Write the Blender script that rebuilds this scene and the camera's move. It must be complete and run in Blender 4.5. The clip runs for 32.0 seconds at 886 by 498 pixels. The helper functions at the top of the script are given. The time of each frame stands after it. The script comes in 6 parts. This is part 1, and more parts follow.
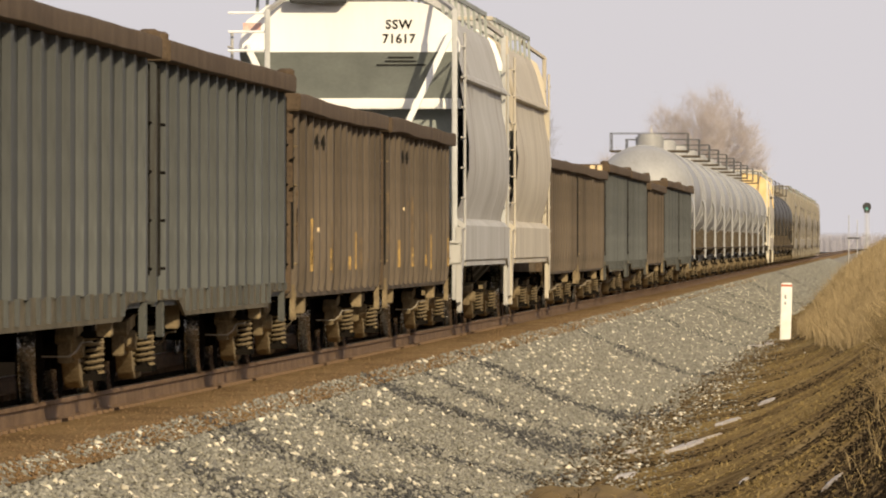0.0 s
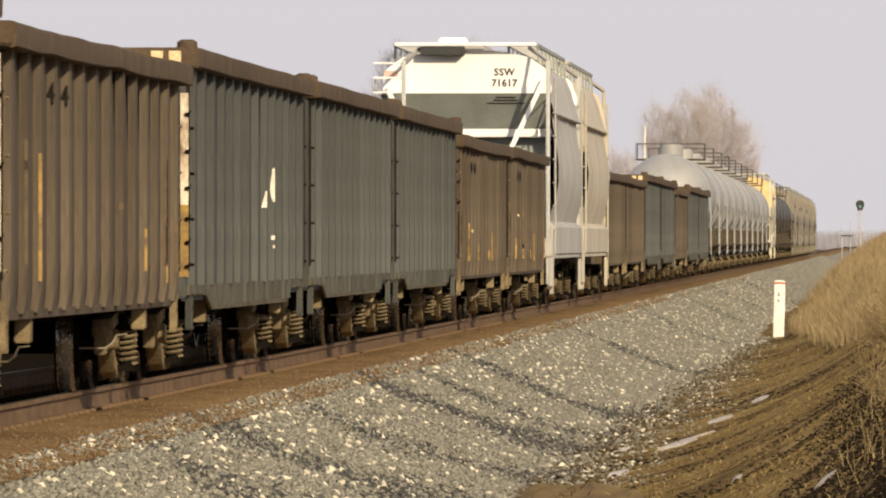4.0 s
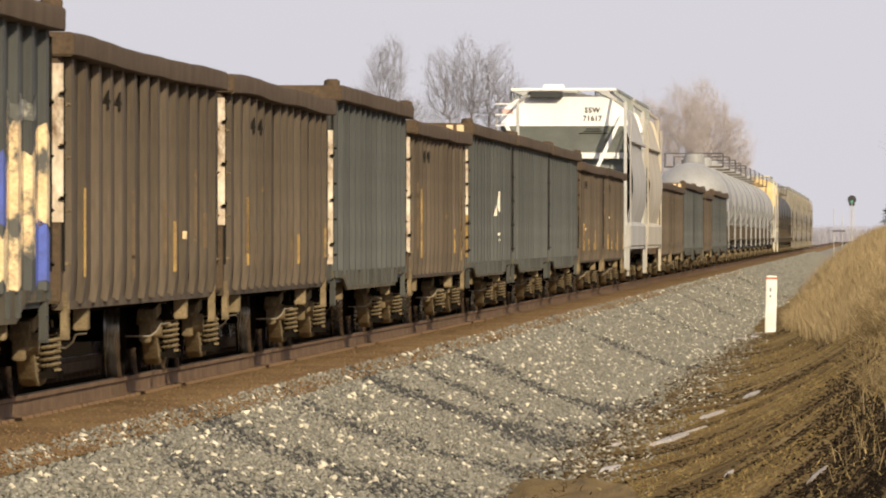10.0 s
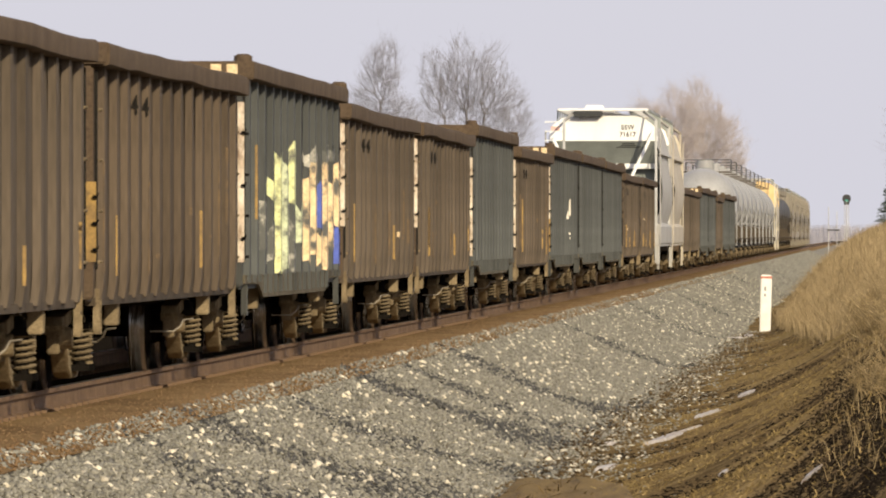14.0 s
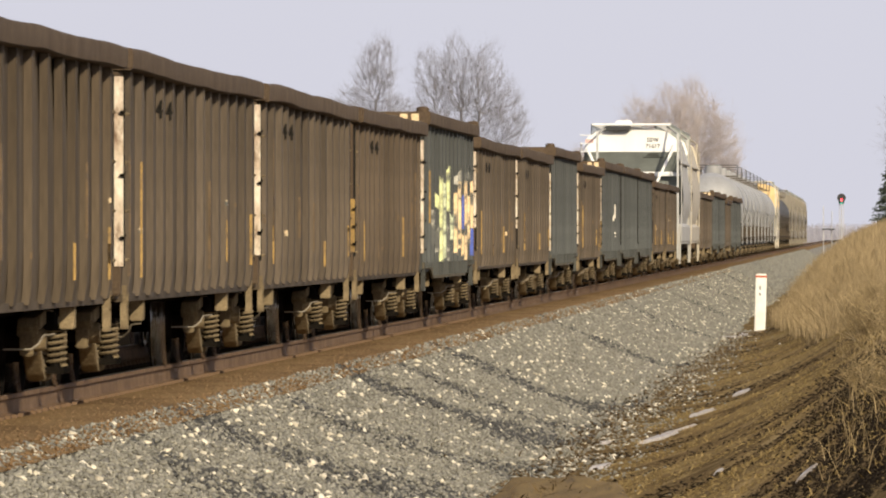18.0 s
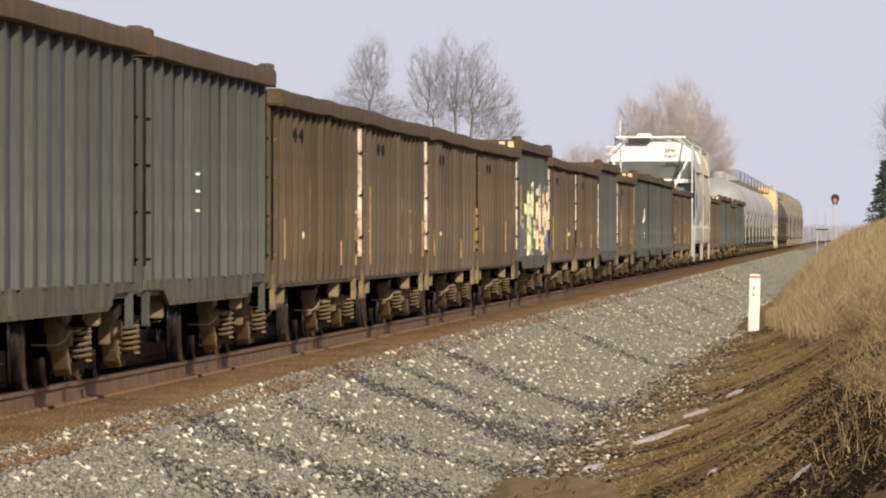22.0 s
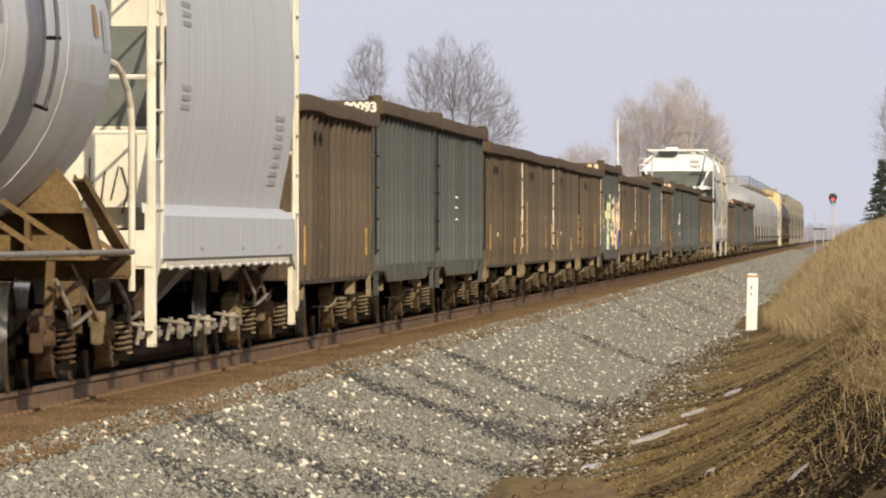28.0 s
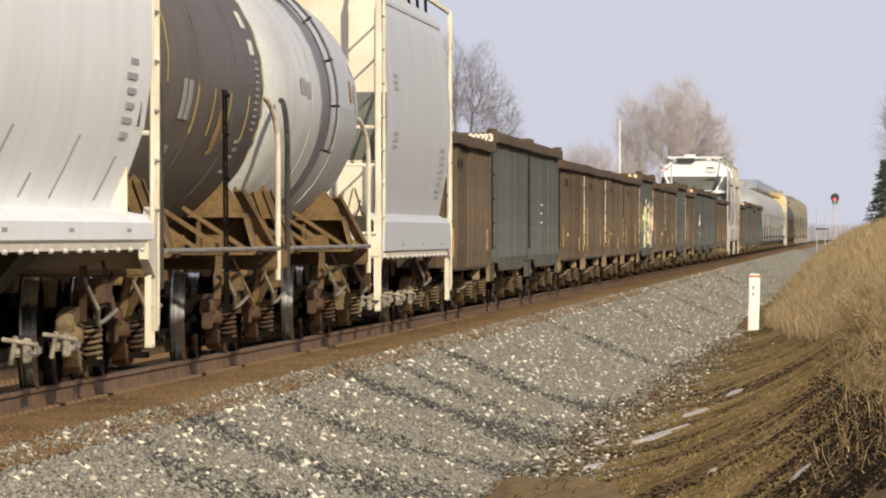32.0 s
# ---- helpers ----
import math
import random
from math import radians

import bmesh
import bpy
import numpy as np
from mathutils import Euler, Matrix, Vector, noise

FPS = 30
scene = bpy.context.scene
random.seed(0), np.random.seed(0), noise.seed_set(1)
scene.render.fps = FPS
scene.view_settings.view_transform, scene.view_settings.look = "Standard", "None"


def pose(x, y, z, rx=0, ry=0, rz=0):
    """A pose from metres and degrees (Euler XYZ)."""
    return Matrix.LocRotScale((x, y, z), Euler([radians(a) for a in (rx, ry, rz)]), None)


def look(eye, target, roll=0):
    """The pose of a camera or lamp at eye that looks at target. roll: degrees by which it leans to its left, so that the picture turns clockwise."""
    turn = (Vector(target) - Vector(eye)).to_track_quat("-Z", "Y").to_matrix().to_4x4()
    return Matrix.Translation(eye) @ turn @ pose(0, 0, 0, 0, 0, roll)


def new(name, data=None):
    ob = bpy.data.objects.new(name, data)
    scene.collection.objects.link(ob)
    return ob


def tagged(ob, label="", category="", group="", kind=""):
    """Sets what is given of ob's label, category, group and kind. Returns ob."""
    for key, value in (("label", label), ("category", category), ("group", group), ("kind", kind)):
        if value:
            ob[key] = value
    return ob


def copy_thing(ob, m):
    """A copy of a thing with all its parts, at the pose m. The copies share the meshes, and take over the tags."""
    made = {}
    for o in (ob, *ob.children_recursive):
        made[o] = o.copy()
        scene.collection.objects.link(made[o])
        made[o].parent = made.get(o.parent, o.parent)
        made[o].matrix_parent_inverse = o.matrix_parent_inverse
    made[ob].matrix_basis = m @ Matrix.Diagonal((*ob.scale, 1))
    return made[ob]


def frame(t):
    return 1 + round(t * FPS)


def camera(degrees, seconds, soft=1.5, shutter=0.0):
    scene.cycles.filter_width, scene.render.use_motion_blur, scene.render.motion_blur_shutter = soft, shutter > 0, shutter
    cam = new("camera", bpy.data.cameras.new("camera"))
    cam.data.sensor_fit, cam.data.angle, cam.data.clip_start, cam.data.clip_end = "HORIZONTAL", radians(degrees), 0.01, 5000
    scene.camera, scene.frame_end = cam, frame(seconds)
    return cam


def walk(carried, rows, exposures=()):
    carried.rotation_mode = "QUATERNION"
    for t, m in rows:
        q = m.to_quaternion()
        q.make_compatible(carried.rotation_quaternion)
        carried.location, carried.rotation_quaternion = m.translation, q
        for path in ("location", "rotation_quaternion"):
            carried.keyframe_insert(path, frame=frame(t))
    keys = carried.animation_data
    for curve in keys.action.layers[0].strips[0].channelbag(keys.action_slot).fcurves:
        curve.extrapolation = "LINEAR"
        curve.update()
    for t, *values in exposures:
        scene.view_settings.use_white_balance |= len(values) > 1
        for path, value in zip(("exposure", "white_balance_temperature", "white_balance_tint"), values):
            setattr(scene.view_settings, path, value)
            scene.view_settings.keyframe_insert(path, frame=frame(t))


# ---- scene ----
# World: metres, z = 0 on the rail heads, the track runs along +y at x = TRACK.
TRACK = -7.2
EYE = 1.2
PITCH = 17.3          # one car, coupler to coupler
REAR = 4.81           # where car 0 begins at 16 s


def travel(t):
    """How far the train has rolled, counted from 16 s."""
    return 9.4475 * (t - 16) - 0.0074 * (t - 16) ** 2


cam = camera(5.1895, 32.0, soft=2.0, shutter=0.4)
walk(cam, [
    (0.0, pose(0, 0, EYE, 89.9666, 0, 2.6188)),
    (0.5, pose(0, 0, EYE, 89.9641, 0, 2.6138)),
    (1.0, pose(0, 0, EYE, 89.9494, 0, 2.6051)),
    (1.5, pose(0, 0, EYE, 89.9393, 0, 2.6017)),
    (2.0, pose(0, 0, EYE, 89.9348, 0, 2.5976)),
    (2.5, pose(0, 0, EYE, 89.9271, 0, 2.5935)),
    (3.0, pose(0, 0, EYE, 89.9494, 0, 2.5915)),
    (3.5, pose(0, 0, EYE, 89.9525, 0, 2.5855)),
    (5.5, pose(0, 0, EYE, 89.9438, 0, 2.5672)),
    (6.0, pose(0, 0, EYE, 89.9353, 0, 2.5662)),
    (6.5, pose(0, 0, EYE, 89.9317, 0, 2.5632)),
    (7.0, pose(0, 0, EYE, 89.9301, 0, 2.5566)),
    (7.5, pose(0, 0, EYE, 89.9246, 0, 2.5566)),
    (8.0, pose(0, 0, EYE, 89.9276, 0, 2.5500)),
    (8.5, pose(0, 0, EYE, 89.9251, 0, 2.5424)),
    (9.0, pose(0, 0, EYE, 89.9246, 0, 2.5454)),
    (9.5, pose(0, 0, EYE, 89.9246, 0, 2.5363)),
    (10.0, pose(0, 0, EYE, 89.9246, 0, 2.5313)),
    (10.5, pose(0, 0, EYE, 89.9246, 0, 2.5156)),
    (11.0, pose(0, 0, EYE, 89.9241, 0, 2.5135)),
    (11.5, pose(0, 0, EYE, 89.9196, 0, 2.5166)),
    (12.0, pose(0, 0, EYE, 89.9231, 0, 2.5192)),
    (12.5, pose(0, 0, EYE, 89.9211, 0, 2.5135)),
    (13.0, pose(0, 0, EYE, 89.9226, 0, 2.5055)),
    (13.5, pose(0, 0, EYE, 89.9205, 0, 2.5095)),
    (14.0, pose(0, 0, EYE, 89.9191, 0, 2.4999)),
    (14.5, pose(0, 0, EYE, 89.9201, 0, 2.5100)),
    (16.5, pose(0, 0, EYE, 89.9186, 0, 2.4700)),
    (17.0, pose(0, 0, EYE, 89.9180, 0, 2.4756)),
    (17.5, pose(0, 0, EYE, 89.9164, 0, 2.4806)),
    (18.0, pose(0, 0, EYE, 89.9139, 0, 2.4700)),
    (18.5, pose(0, 0, EYE, 89.9154, 0, 2.4619)),
    (19.0, pose(0, 0, EYE, 89.9185, 0, 2.4559)),
    (19.5, pose(0, 0, EYE, 89.9221, 0, 2.4640)),
    (20.0, pose(0, 0, EYE, 89.9170, 0, 2.4564)),
    (20.5, pose(0, 0, EYE, 89.9165, 0, 2.4649)),
    (21.0, pose(0, 0, EYE, 89.9180, 0, 2.4402)),
    (21.5, pose(0, 0, EYE, 89.9180, 0, 2.4366)),
    (22.0, pose(0, 0, EYE, 89.9164, 0, 2.4330)),
    (22.5, pose(0, 0, EYE, 89.9170, 0, 2.4295)),
    (23.0, pose(0, 0, EYE, 89.9139, 0, 2.4361)),
    (23.5, pose(0, 0, EYE, 89.9144, 0, 2.4245)),
    (24.0, pose(0, 0, EYE, 89.9129, 0, 2.4178)),
    (24.5, pose(0, 0, EYE, 89.9129, 0, 2.4199)),
    (25.0, pose(0, 0, EYE, 89.9129, 0, 2.4285)),
    (25.5, pose(0, 0, EYE, 89.9129, 0, 2.4295)),
    (27.5, pose(0, 0, EYE, 89.9139, 0, 2.4143)),
    (28.0, pose(0, 0, EYE, 89.9124, 0, 2.4199)),
    (28.5, pose(0, 0, EYE, 89.9139, 0, 2.4173)),
    (29.0, pose(0, 0, EYE, 89.9134, 0, 2.4088)),
    (29.5, pose(0, 0, EYE, 89.9134, 0, 2.4052)),
    (30.0, pose(0, 0, EYE, 89.9129, 0, 2.4310)),
    (30.5, pose(0, 0, EYE, 89.9129, 0, 2.4340)),
    (31.0, pose(0, 0, EYE, 89.9129, 0, 2.4199)),
    (31.5, pose(0, 0, EYE, 89.9134, 0, 2.4265)),
    (32.0, pose(0, 0, EYE, 89.9129, 0, 2.4315)),
], exposures=[(0.0, 0.03, 7250, 10), (7.0, 0.06, 7050, 10), (14.0, 0.07, 6700, 10), (21.0, 0.06, 6480, 10), (32.0, 0.03, 6400, 10)])

# ---- light ----
SUN_DIR = Vector((0.38, -0.86, 0.36)).normalized()      # towards the sun
world = bpy.data.worlds.new("sky")
scene.world = world
world.use_nodes = True
wn, wl = world.node_tree.nodes, world.node_tree.links
sky = wn.new("ShaderNodeTexSky")
sky.sky_type = "NISHITA"
sky.sun_disc = False
sky.sun_elevation = math.asin(SUN_DIR.z)
sky.sun_rotation = math.atan2(SUN_DIR.x, SUN_DIR.y)
sky.air_density, sky.dust_density, sky.ozone_density = 0.8, 4.0, 1.0
haze = wn.new("ShaderNodeMixRGB")                       # a bright hazy veil over the clear sky
haze.inputs["Fac"].default_value = 0.85
haze.inputs[2].default_value = (6.6, 6.62, 7.55, 1)
wl.new(sky.outputs[0], haze.inputs[1])
wl.new(haze.outputs[0], wn["Background"].inputs["Color"])
wn["Background"].inputs["Strength"].default_value = 0.11

sun = new("sun", bpy.data.lights.new("sun", "SUN"))
sun.data.energy, sun.data.angle, sun.data.color = 4.5, radians(0.8), (1.0, 0.86, 0.62)
sun.matrix_world = look((0, 0, 60), Vector((0, 0, 60)) - SUN_DIR)
scene.view_settings.exposure = 0.0


# ---- materials ----
def material(name, base, other=None, rough=0.75, metal=0.0, scale=3.0, fine=40.0, bump=0.2, spread=0.25, stretch=(1, 1, 1),
             stain=None, stain_at=0.55, per_object=0.0, per_island=0.0, space="Object", turn=0.0, grains=0.5, gloss=0.5):
    """Two colours mixed by coarse noise, fine grain, optional stains with a shape of their own, and relief."""
    m = bpy.data.materials.new(name)
    m.use_nodes = True
    n, l = m.node_tree.nodes, m.node_tree.links
    bsdf = n["Principled BSDF"]
    bsdf.inputs["Metallic"].default_value = metal
    bsdf.inputs["Specular IOR Level"].default_value = gloss
    co = n.new("ShaderNodeTexCoord")
    mp = n.new("ShaderNodeMapping")
    mp.inputs["Scale"].default_value = stretch
    mp.inputs["Rotation"].default_value = (0, 0, radians(turn))
    l.new(co.outputs[space], mp.inputs["Vector"])
    big, small = n.new("ShaderNodeTexNoise"), n.new("ShaderNodeTexNoise")
    for node, s, d in ((big, scale, 5.0), (small, fine, 3.0)):
        node.inputs["Scale"].default_value, node.inputs["Detail"].default_value = s, d
        l.new(mp.outputs[0], node.inputs["Vector"])
    other = other or tuple(min(1, c * (1 - spread)) for c in base)
    ramp = n.new("ShaderNodeValToRGB")
    ramp.color_ramp.elements[0].position, ramp.color_ramp.elements[1].position = 0.35, 0.65
    ramp.color_ramp.elements[0].color, ramp.color_ramp.elements[1].color = (*other, 1), (*base, 1)
    l.new(big.outputs["Fac"], ramp.inputs["Fac"])
    colour = ramp.outputs[0]
    grain = n.new("ShaderNodeMixRGB")
    grain.blend_type = "OVERLAY"
    grain.inputs["Fac"].default_value = grains
    l.new(colour, grain.inputs[1])
    l.new(small.outputs["Fac"], grain.inputs[2])
    colour = grain.outputs[0]
    if stain:
        sn = n.new("ShaderNodeTexNoise")
        sn.inputs["Scale"].default_value, sn.inputs["Detail"].default_value = scale * 0.6, 8.0
        sn.inputs["Roughness"].default_value = 0.7
        mp2 = n.new("ShaderNodeMapping")
        mp2.inputs["Location"].default_value = (7.3, 2.1, 5.7)
        mp2.inputs["Scale"].default_value = stretch
        mp2.inputs["Rotation"].default_value = (0, 0, radians(turn))
        l.new(co.outputs[space], mp2.inputs["Vector"])
        l.new(mp2.outputs[0], sn.inputs["Vector"])
        sr = n.new("ShaderNodeValToRGB")
        sr.color_ramp.elements[0].position, sr.color_ramp.elements[1].position = stain_at, stain_at + 0.12
        l.new(sn.outputs["Fac"], sr.inputs["Fac"])
        mix = n.new("ShaderNodeMixRGB")
        mix.inputs[2].default_value = (*stain, 1)
        l.new(sr.outputs[0], mix.inputs["Fac"])
        l.new(colour, mix.inputs[1])
        colour = mix.outputs[0]
    for amount, node_type, socket in ((per_object, "ShaderNodeObjectInfo", "Random"), (per_island, "ShaderNodeNewGeometry", "Random Per Island")):
        if amount:
            info = n.new(node_type)
            mr = n.new("ShaderNodeMapRange")
            mr.inputs["To Min"].default_value, mr.inputs["To Max"].default_value = 1 - amount, 1 + amount
            l.new(info.outputs[socket], mr.inputs["Value"])
            hs = n.new("ShaderNodeHueSaturation")
            l.new(colour, hs.inputs["Color"])
            l.new(mr.outputs[0], hs.inputs["Value"])
            colour = hs.outputs[0]
    l.new(colour, bsdf.inputs["Base Color"])
    rr = n.new("ShaderNodeMapRange")
    rr.inputs["To Min"].default_value, rr.inputs["To Max"].default_value = max(0, rough - 0.12), min(1, rough + 0.12)
    l.new(small.outputs["Fac"], rr.inputs["Value"])
    l.new(rr.outputs[0], bsdf.inputs["Roughness"])
    if bump:
        b = n.new("ShaderNodeBump")
        b.inputs["Strength"].default_value, b.inputs["Distance"].default_value = bump, 0.02
        l.new(small.outputs["Fac"], b.inputs["Height"])
        l.new(b.outputs[0], bsdf.inputs["Normal"])
    return m


def washed_dirt():
    """Mud, straw and wet soil in long washed streaks that sweep across the ditch and up the bank."""
    m = bpy.data.materials.new("muddy_ground")
    m.use_nodes = True
    n, l = m.node_tree.nodes, m.node_tree.links
    bsdf = n["Principled BSDF"]
    bsdf.inputs["Roughness"].default_value, bsdf.inputs["Specular IOR Level"].default_value = 0.95, 0.0

    def calc(op, a, b):
        q = n.new("ShaderNodeMath")
        q.operation = op
        for i, v in enumerate((a, b)):
            if isinstance(v, (int, float)):
                q.inputs[i].default_value = v
            else:
                l.new(v, q.inputs[i])
        return q.outputs[0]

    co = n.new("ShaderNodeTexCoord")
    xyz = n.new("ShaderNodeSeparateXYZ")
    l.new(co.outputs["Object"], xyz.inputs[0])
    r = calc("MAXIMUM", calc("ADD", xyz.outputs[0], 3.2), 0.0)
    run = calc("SUBTRACT", xyz.outputs[1], calc("MULTIPLY", r, calc("ADD", calc("MULTIPLY", r, 2.5), 3.0)))
    colour = None
    for along_run, across, stops in (
            (0.15, 0.35, ((0.34, (0.028, 0.02, 0.012)), (0.45, (0.13, 0.085, 0.04)), (0.56, (0.27, 0.185, 0.08)), (0.70, (0.36, 0.27, 0.13)))),
            (0.55, 0.7, ((0.38, (0.02, 0.015, 0.009)), (0.50, (0.17, 0.115, 0.054)), (0.64, (0.34, 0.25, 0.12)))),
            (2.3, 2.6, ((0.35, (0.018, 0.014, 0.009)), (0.52, (0.15, 0.105, 0.05)), (0.70, (0.34, 0.27, 0.15))))):
        v = n.new("ShaderNodeCombineXYZ")
        l.new(calc("MULTIPLY", run, along_run), v.inputs[0])
        l.new(calc("MULTIPLY", xyz.outputs[0], across), v.inputs[1])
        t = n.new("ShaderNodeTexNoise")
        t.inputs["Scale"].default_value, t.inputs["Detail"].default_value, t.inputs["Roughness"].default_value = 1.0, 4.0, 0.6
        l.new(v.outputs[0], t.inputs["Vector"])
        ramp = n.new("ShaderNodeValToRGB")
        while len(ramp.color_ramp.elements) < len(stops):
            ramp.color_ramp.elements.new(0.5)
        for e, (p, c) in zip(ramp.color_ramp.elements, stops):
            e.position, e.color = p, (*c, 1)
        l.new(t.outputs["Fac"], ramp.inputs["Fac"])
        if colour is None:
            colour = ramp.outputs[0]
        else:
            mix = n.new("ShaderNodeMixRGB")
            mix.inputs["Fac"].default_value = 0.42
            l.new(colour, mix.inputs[1])
            l.new(ramp.outputs[0], mix.inputs[2])
            colour = mix.outputs[0]
    l.new(colour, bsdf.inputs["Base Color"])
    grain = n.new("ShaderNodeTexNoise")
    grain.inputs["Scale"].default_value, grain.inputs["Detail"].default_value = 9.0, 5.0
    l.new(co.outputs["Object"], grain.inputs["Vector"])
    b = n.new("ShaderNodeBump")
    b.inputs["Strength"].default_value, b.inputs["Distance"].default_value = 0.8, 0.04
    l.new(grain.outputs["Fac"], b.inputs["Height"])
    l.new(b.outputs[0], bsdf.inputs["Normal"])
    return m


TALL = (1, 1, 0.15)      # streaks that run down a side
GREY_PAINT = material("weathered_grey_paint", (0.076, 0.079, 0.073), (0.046, 0.047, 0.044), 0.75, 0, 3, 22, 0.15, stretch=TALL, stain=(0.04, 0.033, 0.026), stain_at=0.55, per_object=0.16, gloss=0.25)
DUSTY_SILL = material("dusty_sill_paint", (0.13, 0.112, 0.078), (0.085, 0.074, 0.053), 0.85, 0, 4, 30, 0.2, gloss=0.1)
BROWN_PAINT = material("rusty_brown_paint", (0.097, 0.075, 0.052), (0.062, 0.047, 0.033), 0.85, 0, 2.5, 25, 0.2, stretch=TALL, stain=(0.033, 0.023, 0.016), stain_at=0.56, per_object=0.2, gloss=0.15)
ASH_BROWN = material("ashy_brown_paint", (0.112, 0.089, 0.067), (0.072, 0.057, 0.043), 0.85, 0, 2.5, 25, 0.2, stretch=TALL, stain=(0.05, 0.036, 0.026), stain_at=0.56, per_object=0.2, gloss=0.15)
RED_BROWN = material("red_rust_paint", (0.089, 0.068, 0.049), (0.057, 0.043, 0.031), 0.85, 0, 2.2, 25, 0.2, stretch=TALL, stain=(0.12, 0.07, 0.04), stain_at=0.62, per_object=0.2, gloss=0.15)
BLUE_GREY = material("worn_blue_grey_paint", (0.075, 0.080, 0.078), (0.048, 0.051, 0.050), 0.75, 0, 2.4, 22, 0.15, stretch=TALL, stain=(0.045, 0.036, 0.028), stain_at=0.56, per_object=0.16, gloss=0.25)
CHORD_RUST = material("rusty_rim", (0.104, 0.075, 0.050), (0.072, 0.051, 0.035), 0.85, 0, 2.0, 30, 0.12, per_object=0.1, gloss=0.1)
# Dirty steel, darkened further: shade under the cars is put into the colour.
DARK_STEEL = material("dirty_shaded_steel", (0.013, 0.011, 0.009), (0.008, 0.007, 0.006), 0.85, 0, 4, 40, 0.3, gloss=0.0)
GATE_PAINT = material("chipped_gate_paint", (0.36, 0.33, 0.28), (0.20, 0.175, 0.14), 0.7, 0, 9, 40, 0.2, stain=(0.06, 0.045, 0.03), stain_at=0.5)
WORN_ROD = material("worn_bright_rod", (0.24, 0.21, 0.165), (0.13, 0.11, 0.085), 0.6, 0, 6, 40, 0.1)
OCHRE_MARK = material("faded_ochre_paint", (0.135, 0.088, 0.042), (0.09, 0.062, 0.036), 0.8, 0, 7, 40, 0.1, stain=(0.07, 0.05, 0.033), stain_at=0.5)
TRUCK_STEEL = material("dusty_truck_steel", (0.25, 0.195, 0.12), (0.14, 0.108, 0.068), 0.85, 0, 5, 50, 0.4, gloss=0.0)
RED_TRUCK = material("rusty_red_truck", (0.12, 0.076, 0.05), (0.07, 0.045, 0.03), 0.85, 0, 5, 50, 0.4, gloss=0.1)
# Near-black wheels, their colour holds the shade beneath the bodies.
WHEEL_STEEL = material("wheel_steel", (0.012, 0.010, 0.009), (0.007, 0.006, 0.005), 0.7, 0.0, 6, 40, 0.2, gloss=0.0)
TREAD = material("polished_tread", (0.55, 0.55, 0.55), (0.4, 0.4, 0.4), 0.25, 1.0, 6, 40, 0.05)
WHITE_PAINT = material("white_hopper_paint", (0.83, 0.845, 0.85), (0.77, 0.775, 0.765), 0.5, 0, 1.2, 20, 0.03, stretch=TALL, stain=(0.62, 0.58, 0.50), stain_at=0.68, grains=0.15)
CREAM_PAINT = material("cream_end_paint", (0.68, 0.64, 0.53), (0.55, 0.50, 0.39), 0.55, 0, 2, 20, 0.08, stain=(0.45, 0.36, 0.24), stain_at=0.64, grains=0.15)
HOPPER_GREY = material("pale_grey_hopper_paint", (0.52, 0.535, 0.545), (0.44, 0.45, 0.455), 0.5, 0, 2.2, 18, 0.06, stretch=(1, 2.5, 0.06), stain=(0.36, 0.34, 0.31), stain_at=0.60, grains=0.15)
DIRTY_GREY = material("dirty_hopper_grey", (0.42, 0.415, 0.40), (0.34, 0.33, 0.31), 0.65, 0, 1.8, 18, 0.1, stretch=TALL, stain=(0.20, 0.16, 0.125), stain_at=0.57, grains=0.15)
DIRTY_TAN = material("dirty_hopper_tan", (0.50, 0.455, 0.37), (0.40, 0.355, 0.285), 0.65, 0, 1.8, 18, 0.1, stretch=TALL, stain=(0.22, 0.17, 0.12), stain_at=0.58, grains=0.15)
TANK_WHITE = material("dull_white_tank", (0.50, 0.51, 0.51), (0.41, 0.415, 0.41), 0.4, 0, 1.3, 16, 0.05, stain=(0.34, 0.28, 0.20), stain_at=0.66, grains=0.15)
TANK_BROWN = material("dark_brown_tank_paint", (0.118, 0.10, 0.085), (0.094, 0.08, 0.067), 0.55, 0, 1.6, 20, 0.08, stain=(0.10, 0.078, 0.06), stain_at=0.62, grains=0.15, gloss=0.15)
TANK_GREY = material("blue_grey_tank_band", (0.15, 0.155, 0.172), (0.115, 0.118, 0.13), 0.5, 0, 2, 20, 0.05, grains=0.15)
DARK_RAIL = material("dark_hand_rail", (0.055, 0.048, 0.04), (0.035, 0.03, 0.026), 0.7, 0, 3, 30, 0.1, gloss=0.2)
PIPE_GREY = material("dark_grey_pipe", (0.085, 0.09, 0.10), (0.06, 0.062, 0.068), 0.6, 0, 3, 30, 0.1)
BAY_GREEN = material("dark_green_bay_paint", (0.05, 0.055, 0.042), (0.03, 0.033, 0.026), 0.7, 0, 2, 20, 0.1, gloss=0.15)
FRAME_BROWN = material("mud_brown_frame", (0.185, 0.123, 0.06), (0.11, 0.075, 0.04), 0.8, 0, 3, 30, 0.2, gloss=0.1)
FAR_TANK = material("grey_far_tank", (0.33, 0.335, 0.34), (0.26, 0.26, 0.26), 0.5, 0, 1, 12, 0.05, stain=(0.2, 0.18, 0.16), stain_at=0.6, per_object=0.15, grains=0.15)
BLACK_TANK = material("black_tank_paint", (0.035, 0.034, 0.034), (0.025, 0.024, 0.024), 0.5, 0, 1, 12, 0.05, grains=0.15)
